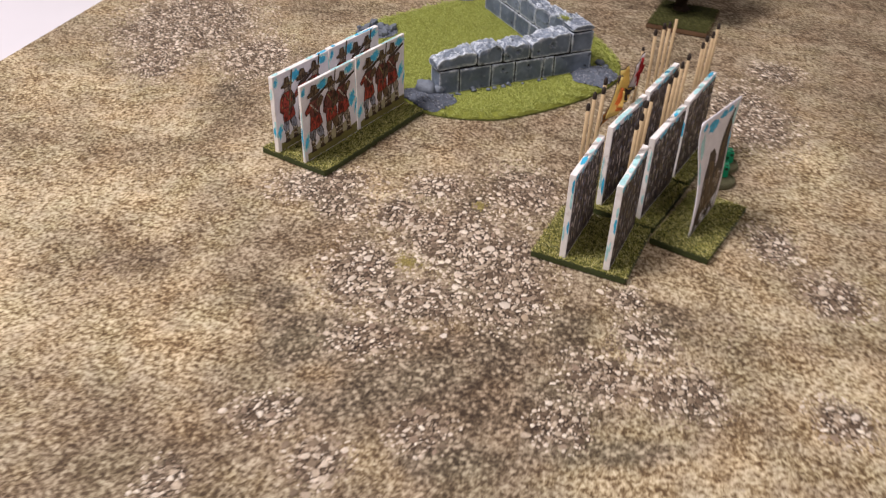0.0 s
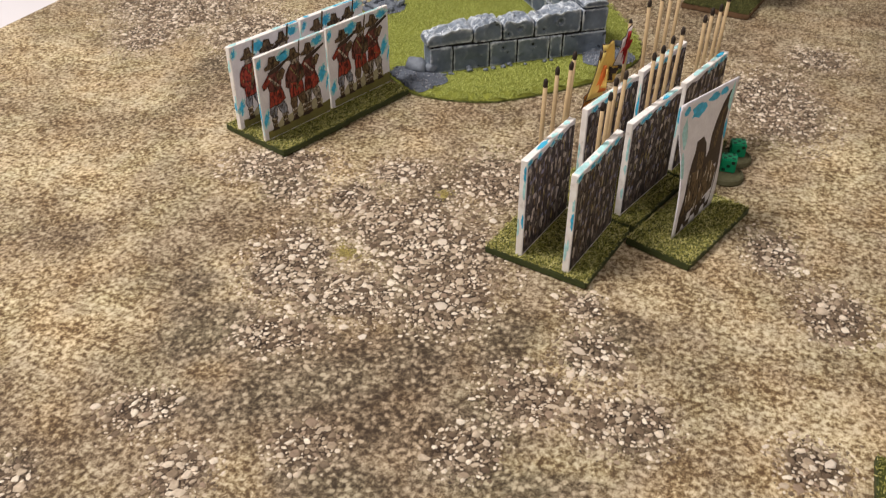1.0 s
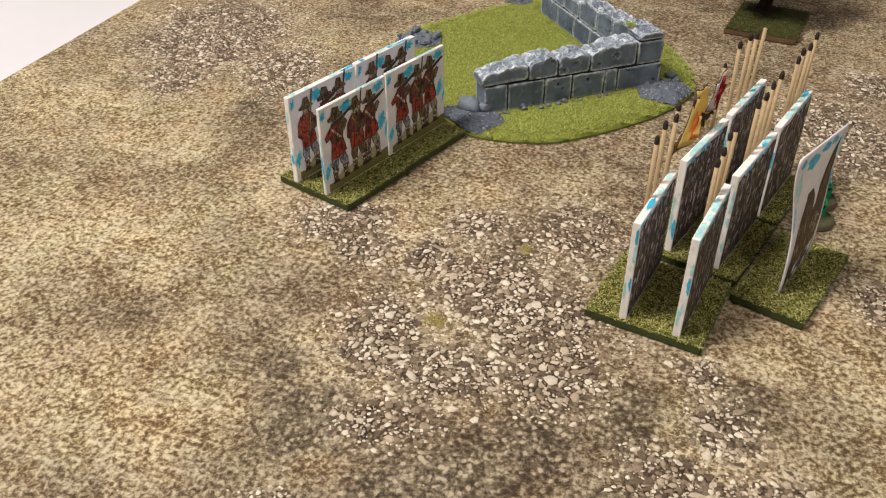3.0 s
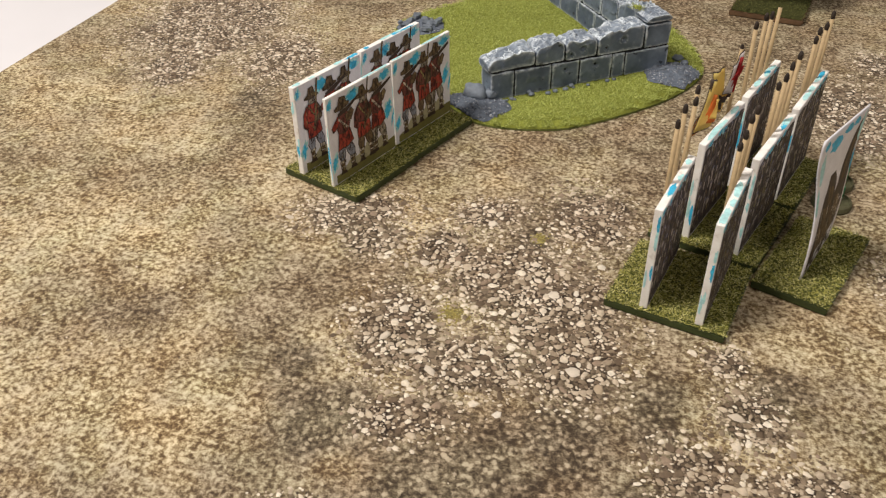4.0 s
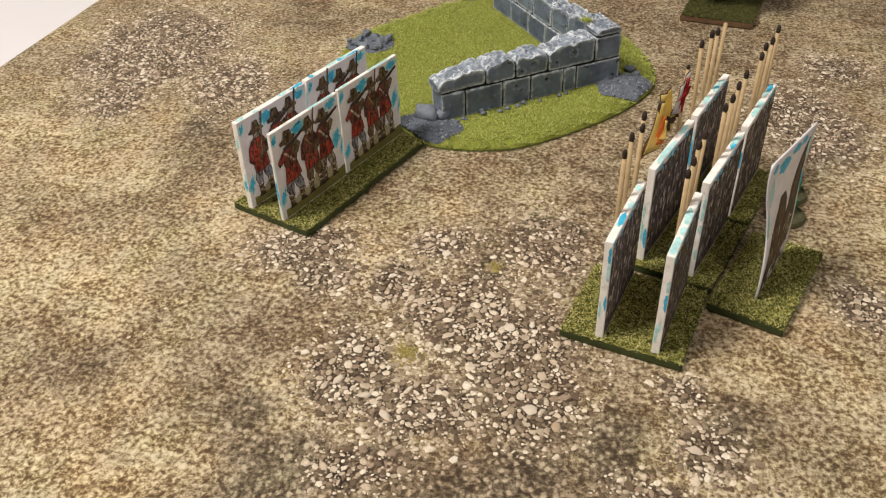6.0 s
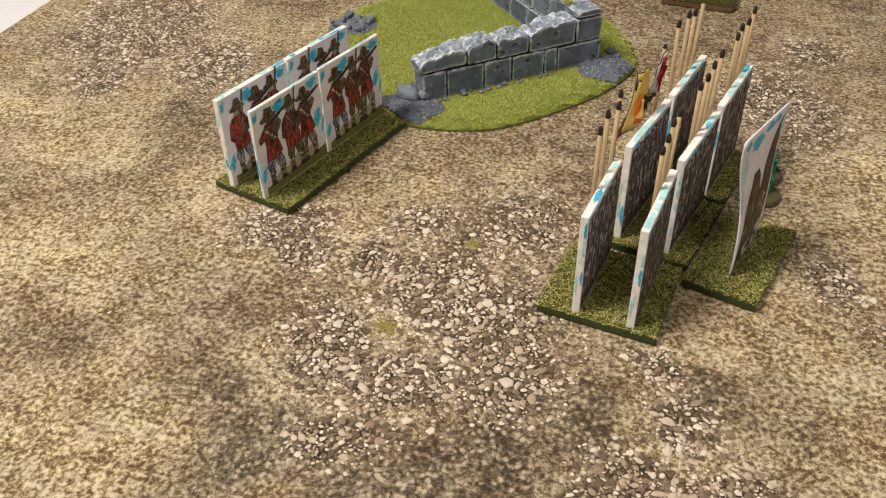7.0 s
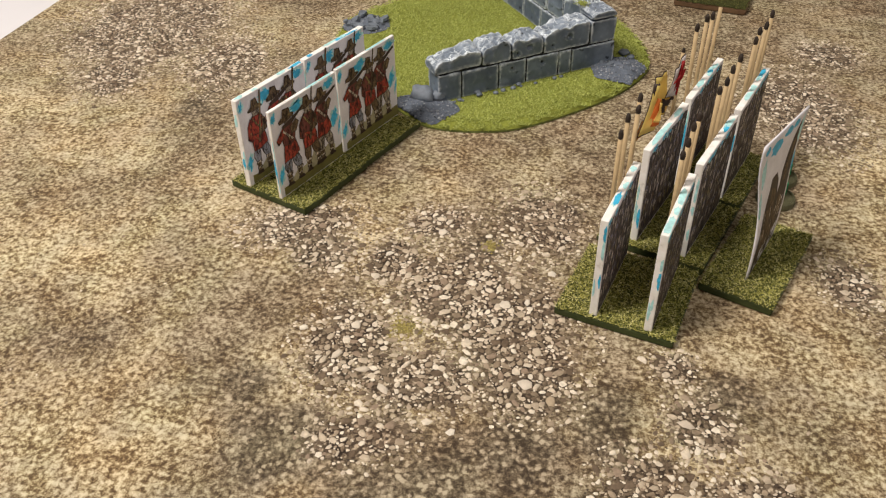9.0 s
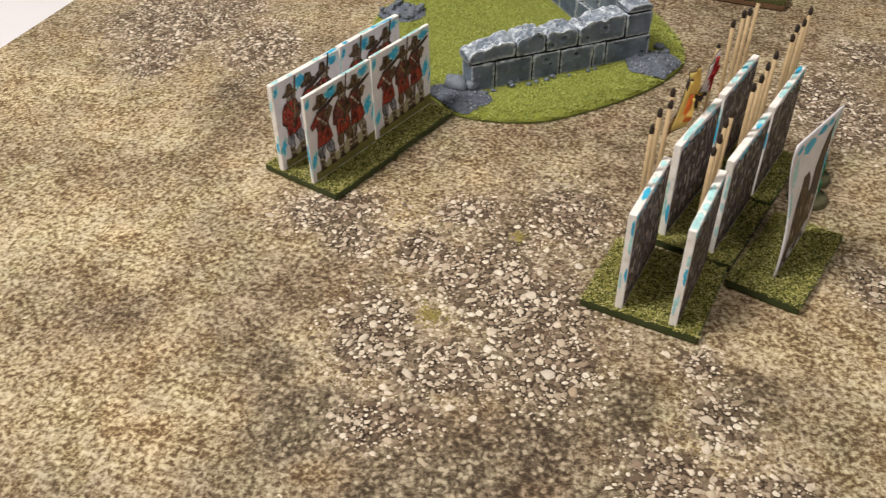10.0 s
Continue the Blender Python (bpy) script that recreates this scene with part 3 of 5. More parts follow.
def flocked_base(parent, w, d, seed, density=5.0):
    """A painted fibreboard square with a flocked top."""
    base = part("base", boxed(-w / 2, w / 2, -d / 2, d / 2, 0.0, BASE_H - 0.0004, 0.00035, 2), BASE_PAINT, parent, "dark green painted fibreboard base")
    bm = bmesh.new()
    bmesh.ops.create_grid(bm, x_segments=16, y_segments=16, size=0.5)
    for v in bm.verts:
        x, y = v.co.x * (w - 0.0008), v.co.y * (d - 0.0008)
        v.co = Vector((x, y, BASE_H - 0.0003 + 0.0003 * noise.noise((x * 300 + seed, y * 300, 0))))
    part("ground_cover", bm, BASE_TOP, base)

    def foot(rng):
        x, y = rng.uniform(-w / 2, w / 2), rng.uniform(-d / 2, d / 2)
        return Vector((x, y, BASE_H - 0.0003 + 0.0004 * rng.random()))

    fibres("flock", int(w * d * 1e6 * density), foot, 0.0009, FLOCK, base, seed, 0.45, 0.17)
    return base


def strip(bm, pts, x, index):
    """A flat outline in the y-z plane at x, facing +x."""
    f = bm.faces.new([bm.verts.new((x, y, z)) for y, z in pts])
    f.normal_update()
    if f.normal.x < 0:
        f.normal_flip()
    f.material_index = index


def rough_ring(cy, cz, ry, rz, rng, n=12, amount=0.22):
    return [(cy + ry * math.cos(j * math.tau / n) * (1 + rng.uniform(-amount, amount)), cz + rz * math.sin(j * math.tau / n) * (1 + rng.uniform(-amount, amount))) for j in range(n)]


def foam_board(parent, x, y0, y1, z1, thick, seed, name="board"):
    """A foam board on edge: card faces, cut foam edges. x is its left face."""
    rng = random.Random(seed)
    bm = boxed(x, x + thick, y0, y1, BASE_H - 0.0004, z1, 0.0002, 1)
    for f in bm.faces:
        f.material_index = 0 if abs(f.normal.x) > 0.8 else 1
    board = part(name, bm, [CARD, FOAM], parent)
    # patches of ink that ran on to the cut edges
    def smear(c, along, wide, top, lift):
        bm = bmesh.new()
        ring = rough_ring(0, 0, along, wide, rng, 14, 0.3)
        if top:
            pts = [(min(x + thick - 0.0002, max(x + 0.0002, c[0] + q)), min(y1 - 0.0003, max(y0 + 0.0003, c[1] + p)), z1 + 0.00004 + lift) for p, q in ring]
        else:
            pts = [(min(x + thick - 0.0002, max(x + 0.0002, c[0] + q)), y0 - 0.00004 - lift, min(z1 - 0.0003, c[1] + p)) for p, q in ring]
        f = bm.faces.new([bm.verts.new(p) for p in pts])
        f.normal_update()
        if (f.normal.z if top else -f.normal.y) < 0:
            f.normal_flip()
        part("edge_ink", bm, rng.choice((BLUE, TEAL, TEAL, TEAL)), board, "smear of cyan ink on the cut edge")

    for k in range(rng.randint(4, 6)):
        smear((x + thick * rng.uniform(0.35, 0.8), rng.uniform(y0 + 0.003, y1 - 0.003)), rng.uniform(0.0016, 0.0046), thick * 0.40, True, k * 0.00002)
    for k in range(rng.randint(3, 5)):
        smear((x + thick * rng.choice((0.2, 0.5, 0.8)), rng.uniform(BASE_H + 0.006, z1 - 0.004)), rng.uniform(0.0015, 0.0050), thick * rng.uniform(0.16, 0.3), False, k * 0.00002)
    return board


# printed motifs as plain shapes, in millimetres from the foot: tone, outline
INK_T, RED_T, BROWN_T, GREY_T, CREAM_T, OCHRE_T, MAROON_T, BLUE_T = range(8)
LEGS = [
    (GREY_T, ((-3.2, 11.6), (-0.1, 11.6), (-0.5, 8.4), (-0.8, 5.8), (-2.8, 5.6), (-3.7, 8.4))),
    (GREY_T, ((0.0, 11.6), (3.3, 12.0), (4.6, 8.6), (4.5, 6.0), (2.2, 5.8), (1.2, 8.2))),
    (BROWN_T, ((-2.8, 0.9), (-1.2, 0.8), (-0.9, 4.8), (-3.0, 4.8))),
    (BROWN_T, ((2.6, 1.0), (4.1, 1.1), (4.4, 4.9), (2.3, 5.0))),
    (CREAM_T, ((-3.2, 4.6), (-0.7, 4.7), (-0.8, 5.7), (-3.1, 5.5))),
    (CREAM_T, ((2.1, 4.8), (4.7, 4.6), (4.6, 5.7), (2.2, 5.9))),
    (CREAM_T, ((-2.9, 2.4), (-1.1, 2.5), (-1.1, 3.1), (-2.9, 3.0))),
    (CREAM_T, ((2.5, 2.6), (4.2, 2.5), (4.2, 3.1), (2.4, 3.2))),
    (INK_T, ((-3.6, 0.0), (-0.6, -0.1), (-1.0, 1.0), (-2.8, 1.2))),
    (INK_T, ((2.3, 0.1), (5.4, 0.1), (4.2, 1.3), (2.5, 1.4))),
]
LEVELLED = LEGS + [
    (RED_T, ((-2.7, 18.0), (0.2, 17.4), (2.7, 18.4), (3.5, 15.4), (4.1, 12.4), (1.2, 10.9), (-1.4, 11.3), (-3.5, 10.8), (-3.2, 14.0))),
    (MAROON_T, ((-3.0, 18.4), (-3.9, 23.6), (-1.8, 25.8), (2.0, 25.6), (3.2, 22.4), (2.5, 18.2), (0.2, 17.2))),
    (RED_T, ((-2.6, 25.2), (-5.9, 21.4), (-5.4, 19.6), (-4.0, 20.4), (-2.0, 22.6))),
    (BROWN_T, ((1.2, 24.0), (4.4, 25.8), (5.4, 24.4), (3.8, 21.4), (1.6, 21.4))),
    (GREY_T, ((-1.2, 25.4), (1.4, 25.6), (1.7, 28.0), (-1.2, 27.9))),
    (BROWN_T, ((-3.7, 27.6), (-0.6, 27.5), (2.8, 28.3), (3.5, 29.2), (1.6, 29.6), (1.2, 31.8), (-1.3, 32.2), (-1.9, 29.6), (-3.8, 28.8))),
    (CREAM_T, ((-2.9, 23.6), (-2.4, 24.2), (2.0, 18.9), (1.4, 18.5))),
    (INK_T, ((-2.2, 25.0), (-2.4, 26.2), (2.0, 27.4), (7.9, 29.6), (8.1, 28.9), (2.6, 26.2))),
]
UPRIGHT = LEGS + [
    (RED_T, ((-3.0, 18.2), (2.6, 18.6), (3.3, 15.0), (3.6, 12.0), (0.2, 11.0), (-3.4, 11.0), (-3.4, 14.6))),
    (MAROON_T, ((-2.9, 18.2), (-3.4, 23.8), (-1.8, 25.8), (1.9, 25.8), (3.3, 23.6), (2.6, 18.4), (0.0, 17.6))),
    (MAROON_T, ((-3.0, 25.0), (-4.9, 22.0), (-5.2, 17.2), (-3.6, 15.4), (-2.4, 16.0), (-3.2, 19.4), (-2.2, 23.6))),
    (BROWN_T, ((2.4, 24.8), (4.5, 21.8), (4.2, 18.0), (1.2, 16.6), (0.6, 18.0), (2.6, 20.0))),
    (GREY_T, ((-1.3, 25.6), (1.3, 25.6), (1.5, 28.4), (-1.4, 28.3))),
    (BROWN_T, ((-3.4, 28.3), (-0.4, 27.9), (3.2, 28.2), (3.3, 29.0), (1.5, 29.8), (1.0, 32.4), (-1.2, 32.3), (-1.7, 29.8), (-3.5, 29.2))),
    (OCHRE_T, ((-2.4, 24.6), (-1.8, 25.0), (1.8, 19.2), (1.2, 18.8))),
    (BROWN_T, ((-0.4, 13.8), (0.6, 13.7), (3.9, 34.6), (3.1, 34.8))),
]


def printed_shape(board, x, cy, z0, tall, rng, outline, breeches=GREY_T, coat=None):
    """A printed upright motif of flat colour shapes, each with a pen outline and a few strokes."""
    bm, folds = bmesh.new(), bmesh.new()
    k = tall / 0.033 * 0.001
    for n, (tone, pts) in enumerate(outline):
        if tone == GREY_T and n < 2:
            tone = breeches
        if tone == MAROON_T and coat is not None:
            tone = coat
        c = Vector((sum(p for p, _ in pts), sum(q for _, q in pts))) / len(pts)
        ring = [Vector(p) + Vector((rng.uniform(-0.18, 0.18), rng.uniform(-0.18, 0.18))) for p in pts]
        dark = [p + (p - c).normalized() * 0.40 for p in ring]
        depth = x + 0.000014 * n
        strip(bm, [(cy + p.x * 1.08 * k, z0 + p.y * k) for p in dark], depth, INK_T)
        strip(bm, [(cy + p.x * 1.08 * k, z0 + p.y * k) for p in ring], depth + 0.000007, tone)
        if tone == INK_T:
            continue
        # pen strokes from near the middle towards the corners
        for p in rng.sample(ring, min(len(ring), 3)):
            a, b = c.lerp(p, rng.uniform(0.0, 0.35)), c.lerp(p, rng.uniform(0.65, 0.9))
            d = (b - a)
            if d.length < 0.5:
                continue
            w = Vector((-d.y, d.x)).normalized() * rng.uniform(0.10, 0.19)
            strip(folds, [(cy + q.x * 1.08 * k, z0 + q.y * k) for q in (a - w, b - w * 0.3, b + w * 0.3, a + w)], depth + 0.000011, rng.choice((INK_T, INK_T, INK_T, tone if tone == CREAM_T else OCHRE_T)))
    tones = [INK, RED, BROWN, GREYBROWN, CREAM, OCHRE, MAROON, BLUEGREY]
    part("printed_folds", folds, tones, board, "fine dark printed strokes")
    return part("printed_motif", bm, tones, board, "motif of red, brown and black printed shapes")


def blots(board, x, spots, rng):
    """Cyan brush marks on a card face. spots: y, z, half-width, half-height."""
    for n, (y, z, ry, rz) in enumerate(spots):
        bm = bmesh.new()
        pale = rough_ring(0, 0, ry * 1.2, rz * 1.15, rng, 26, 0.42)
        strip(bm, [(y + p + 0.25 * q, z + q) for p, q in pale], x + 0.00004 + 0.000006 * n, 1)
        ring = rough_ring(0, 0, ry * 0.85, rz * 0.9, rng, 30, 0.5)
        strip(bm, [(y + p + 0.25 * q, z + q) for p, q in ring], x + 0.000043 + 0.000006 * n, 0)
        part("ink_blot", bm, [BLUE, TEAL], board, "cyan brush mark")


def ground_band(board, x, y0, y1, z0, za, zb, rng):
    """The printed olive ground under the motifs, with a ragged top."""
    n = 14
    top = [(y1 + (y0 - y1) * k / n, zb + (za - zb) * k / n + rng.uniform(-0.0004, 0.0004)) for k in range(n + 1)]
    bm = bmesh.new()
    strip(bm, [(y0, z0), (y1, z0), *top], x + 0.00003, 0)
    return part("ground_band", bm, [OLIVE], board, "printed olive ground strip")


def musketeer_stand(x, y, turn, seed, thin_front):
    rng = random.Random(seed)
    stand = thing("card_soldier_stand", pose(x, y, 0.0002, 0, 0, turn), "two white foam boards with red printed motifs on a flocked base", "game piece", "card soldier stands")
    flocked_base(stand, 0.0394, 0.0398, seed)
    for left, thick, top in ((-0.0118, 0.0026, 0.0415), (0.0058, thin_front, 0.0415)):
        board = foam_board(stand, left, -0.0193, 0.0197, top, thick, seed + int(left * 1e4))
        face = left + thick
        back = left < 0
        ground_band(board, face, -0.0172, 0.0195, BASE_H + 0.0002, 0.0070, 0.0088, rng)
        bm = bmesh.new()
        low = [(-0.0150, 0.0065), (0.0150, 0.0080)]
        top_edge = [(0.0150, 0.0105), (0.0125, 0.0135), (0.0080, 0.0120), (0.0055, 0.0190), (0.0035, 0.0185), (0.0010, 0.0125), (-0.0040, 0.0105), (-0.0085, 0.0115), (-0.0120, 0.0085)]
        strip(bm, low + [(y, z + rng.uniform(-0.0006, 0.0006)) for y, z in top_edge], face + 0.000034, 0)
        part("ground_wash", bm, WASH, board, "pale olive printed wash")
        kinds = ((UPRIGHT, LEVELLED, UPRIGHT) if back else (LEVELLED, UPRIGHT, LEVELLED))
        for cy, kind, trousers in zip((-0.0106, 0.0004, 0.0092), kinds, (BLUE_T, BROWN_T, GREY_T)):
            printed_shape(board, face + 0.00009, cy + rng.uniform(-0.0004, 0.0004), 0.0068 + 0.04 * cy, rng.uniform(0.0325, 0.0338), rng, kind, trousers, RED_T if back else None)
        blots(board, face, [
            (-0.0172, 0.0130, 0.0014, 0.0032), (-0.0048, 0.0375, 0.0034, 0.0024), (-0.0176, 0.0380, 0.0012, 0.0020),
            (0.0160, 0.0225, 0.0021, 0.0036), (0.0150, 0.0388, 0.0032, 0.0018), (0.0188, 0.0180, 0.0006, 0.0030),
        ], rng)
    return stand


musketeer_stand(-0.2240, 0.2935, 0.0, 21, 0.0016)
musketeer_stand(-0.2243, 0.3338, -0.6, 22, 0.0016)


def crowd_print(board, x, y0, y1, z0, z1, seed):
    """Dense print of dark slivers over the whole face."""
    rng = random.Random(seed)
    bm = bmesh.new()
    strip(bm, [(y0, z0), (y1, z0), (y1, z1 - 0.0020), (y1 - 0.004, z1 - 0.0010), (y1 - 0.010, z1 - 0.0020), (y0 + 0.017, z1 - 0.0008), (y0 + 0.010, z1 - 0.0022), (y0 + 0.004, z1 - 0.0010), (y0, z1 - 0.0024)], x + 0.00003, 0)
    rows, count = 5, 9
    # rows of short upright motifs: a grey cap, a pale or brown middle, dark gaps
    n = 0
    for row in range(rows):
        for k in range(count):
            y = y0 + (y1 - y0) * (k + 0.5 + rng.uniform(-0.35, 0.35) + 0.25 * (row % 2)) / (count + 0.4)
            z = z0 + 0.0045 + (z1 - z0 - 0.0115) * row / (rows - 1) + rng.uniform(-0.0008, 0.0008)
            bits = [(rng.choice((4, 6)), 0.0, 0.0048, 0.0010, 0.0009), (rng.choice((1, 1, 2, 3)), rng.uniform(-0.0004, 0.0004), 0.0030, rng.uniform(0.0007, 0.0013), rng.uniform(0.0009, 0.0017)), (rng.choice((1, 2, 2, 3, 5)), rng.uniform(-0.0006, 0.0006), 0.0006, 0.0007, 0.0018)]
            bits += [(6, rng.uniform(-0.001, 0.001), rng.uniform(0, 0.004), 0.00022, 0.0018), (rng.choice((1, 4)), rng.uniform(-0.0014, 0.0014), rng.uniform(0, 0.005), 0.0003, 0.0014)]
            for pick, dy, dz, ry, rz in bits:
                n += 1
                cy, cz = min(y1 - 0.0012, max(y0 + 0.0012, y + dy)), min(z1 - 0.0028, max(z0 + 0.002, z + dz))
                strip(bm, rough_ring(cy, cz, ry, rz, rng, 7, 0.3), x + 0.00004 + 0.0000006 * n, pick)
    return part("printed_crowd", bm, [CROWD, PALE_STROKE, BROWN, GREYBROWN, GREY_STROKE, OCHRE, DARK_STROKE], board, "dense dark print of upright strokes")


def pike(parent, x, y, top, lean_x, lean_y, burnt=True):
    """A cocktail stick with a blackened bulb of a tip, glued behind a board."""
    tip_z = top - 0.0030 if burnt else top

    def at(z):
        return Vector((x + lean_x * (z - BASE_H), y + lean_y * (z - BASE_H), z))

    bm = bmesh.new()
    tube(bm, at(BASE_H - 0.0004), at(tip_z), 0.00082, 0.00076, 8, 3, 0.03)
    stick = part("stick", bm, WOOD, parent, "", True)
    if burnt:
        rng = random.Random(int(y * 1e5) + int(top * 1e5))
        rings = []
        bm = bmesh.new()
        for f, r in ((-0.0002, 0.00066), (0.0004, 0.00080), (0.0012, 0.00088), (0.0019, 0.00082), (0.0026, 0.00060), (0.0030, 0.00028)):
            c = at(tip_z + f)
            rings.append([bm.verts.new(c + Vector((math.cos(j * math.tau / 8), math.sin(j * math.tau / 8), 0)) * r * rng.uniform(0.9, 1.1)) for j in range(8)])
        for lo, hi in zip(rings, rings[1:]):
            for j in range(8):
                bm.faces.new((lo[j], lo[(j + 1) % 8], hi[(j + 1) % 8], hi[j]))
        bm.faces.new(rings[-1])
        part("tip", bm, TIP, stick, "blackened tip", True)
    return stick


def pike_stand(x, y, turn, seed, left_pikes, right_pikes, depth=0.0400, y0=-0.0188, y1=0.0200):
    rng = random.Random(seed)
    stand = thing("pike_stand", pose(x, y, 0.0002, 0, 0, turn), "two dark printed foam boards with cocktail-stick pikes on a flocked base", "game piece", "card soldier stands")
    flocked_base(stand, 0.0400, depth, seed)
    for left, top, rows in ((-0.0085, 0.0415, left_pikes), (0.0098, 0.0418, right_pikes)):
        board = foam_board(stand, left, y0, y1, top, 0.0026, seed + int(left * 1e4))
        crowd_print(board, left + 0.0026, y0 + 0.0005, y1 - 0.0004, BASE_H + 0.0004, top - 0.0003, seed + int(left * 2e4))
        blots(board, left + 0.0026, [(rng.uniform(-0.016, 0.016), top - rng.uniform(0.0012, 0.0022), rng.uniform(0.0012, 0.0024), 0.0010) for _ in range(5)], rng)
        for py, tall, *bare_tip in rows:
            # the feet stand a little closer together than the tips
            foot_y = py * 0.78 - 0.0008
            pike(stand, left - 0.0010, foot_y, tall, rng.uniform(-0.012, 0.012), (py - foot_y) / (tall - BASE_H), not bare_tip)
    return stand


pike_stand(-0.0795, 0.2963, 7.4, 31, ((-0.0010, 0.0637), (0.0092, 0.0640), (0.0180, 0.0628), (0.0218, 0.0650)), ((0.0060, 0.0572), (0.0112, 0.0588), (0.0140, 0.0630), (0.0220, 0.0624)), 0.0384, -0.0174, 0.0190)
banner_stand = pike_stand(-0.0822, 0.3405, 1.0, 32, (), ((-0.0010, 0.0622), (0.0044, 0.0632), (0.0133, 0.0637), (0.0205, 0.0649)), 0.0425, -0.0178, 0.0208)
pike_stand(-0.0832, 0.3838, 1.5, 33, ((-0.0138, 0.0683), (-0.0032, 0.0680), (0.0048, 0.0660), (0.0122, 0.0650, True)), ((-0.0038, 0.0637), (0.0048, 0.0638), (0.0116, 0.0636), (0.0184, 0.0656)))


def flag(parent):
    """A folded paper flag on a pole: yellow field, white canton with a red cross."""
    px, py, top = -0.0098, 0.0125, 0.0640
    bm = bmesh.new()
    tube(bm, (px, py, BASE_H - 0.0004), (px + 0.0004, py + 0.0012, top), 0.00075, 0.0007, 8, 3, 0.03)
    pole = part("flag_pole", bm, WOOD, parent, "", True)
    bm = bmesh.new()
    tube(bm, (px + 0.0004, py + 0.0012, top), (px + 0.0004, py + 0.0012, top + 0.0014), 0.0008, 0.0004, 7, 1)
    part("finial", bm, TIP, pole)

    def fold(name, corners, bulge, off, mat, label, n=8, outline=True):
        """A curved paper panel between four corners (y, z in mm: upper fly, upper pole, lower pole, lower fly)."""
        a, b, c, d = [Vector(q) * 0.001 for q in corners]

        def sheet(grow, back):
            bm = bmesh.new()
            mid = (a + b + c + d) / 4
            grid = []
            for j in range(n + 1):
                row = []
                for i in range(n + 1):
                    u, v = i / n, j / n
                    p = a.lerp(b, u).lerp(d.lerp(c, u), v)
                    p = mid + (p - mid) * grow
                    wave = bulge * math.sin(u * math.pi) * (0.7 + 0.3 * v) + 0.0005 * math.sin(u * 7 + v * 4)
                    row.append(bm.verts.new((px - 0.0012 + off + wave - back + 0.42 * (p.x - 0.0125), p.x, p.y)))
                grid.append(row)
            for j in range(n):
                for i in range(n):
                    if not back or i in (0, n - 1) or j in (0, n - 1):
                        bm.faces.new((grid[j][i], grid[j + 1][i], grid[j + 1][i + 1], grid[j][i + 1]))
            bmesh.ops.delete(bm, geom=[v for v in bm.verts if not v.link_faces], context="VERTS")
            bmesh.ops.solidify(bm, geom=bm.faces[:], thickness=0.00014)
            return bm

        ob = part(name, sheet(1.0, 0.0), mat, pole, label, True)
        if outline:
            part("printed_outline", sheet(1.06, 0.00025), INK, pole, "dark printed flag outline", True)
        return ob

    fold("flag_field", ((4.0, 57.0), (8.4, 58.0), (10.8, 44.0), (4.6, 42.5)), 0.0016, 0.0, YELLOW, "folded yellow flag paper")
    fold("flag_field", ((7.6, 49.0), (11.6, 48.8), (10.8, 41.0), (6.0, 41.5)), 0.0006, 0.0004, YELLOW, "folded yellow flag paper")
    fold("flag_curl", ((2.4, 55.0), (4.4, 54.6), (5.6, 41.0), (-1.4, 35.5)), 0.0022, 0.0010, YELLOW, "curled yellow flag paper")
    # the orange patch carries the fold's shading as colour
    fold("shade_patch", ((2.9, 50.0), (4.2, 49.4), (4.8, 41.6), (0.3, 38.6)), 0.0022, 0.0018, ORANGE, "orange printed fold with its shading in the colour", outline=False)
    fold("light_patch", ((3.0, 48.6), (3.6, 48.2), (2.8, 41.8), (1.6, 41.0)), 0.0012, 0.0034, YELLOW, "yellow printed streak", outline=False)
    fold("flag_underside", ((-1.2, 37.0), (5.2, 41.0), (6.4, 36.5), (-1.6, 31.0)), -0.0010, -0.0004, SHADED_FLAG, "brown underside of the flag with shade in its colour")
    fold("canton", ((10.0, 58.6), (13.3, 63.4), (12.2, 49.4), (7.8, 48.4)), 0.0006, 0.0022, FLAG_WHITE, "white canton")
    fold("cross_bar", ((11.3, 60.4), (12.3, 61.8), (10.9, 49.1), (9.7, 48.9)), 0.0002, 0.0030, FLAG_RED, "red upright of the cross", outline=False)
    fold("cross_bar", ((9.3, 55.4), (12.9, 58.6), (12.8, 56.6), (9.0, 53.4)), 0.0004, 0.0032, FLAG_RED, "red arm of the cross", outline=False)
    for corners in (((6.6, 48.0), (9.0, 47.4), (9.2, 45.4), (6.2, 45.6)), ((5.4, 49.0), (6.2, 48.6), (7.2, 43.0), (6.2, 43.0)), ((9.2, 48.4), (10.6, 48.0), (10.4, 46.8), (9.2, 47.2))):
        fold("device", corners, 0.0002, 0.0024, INK, "black device", 3, False)


flag(banner_stand)


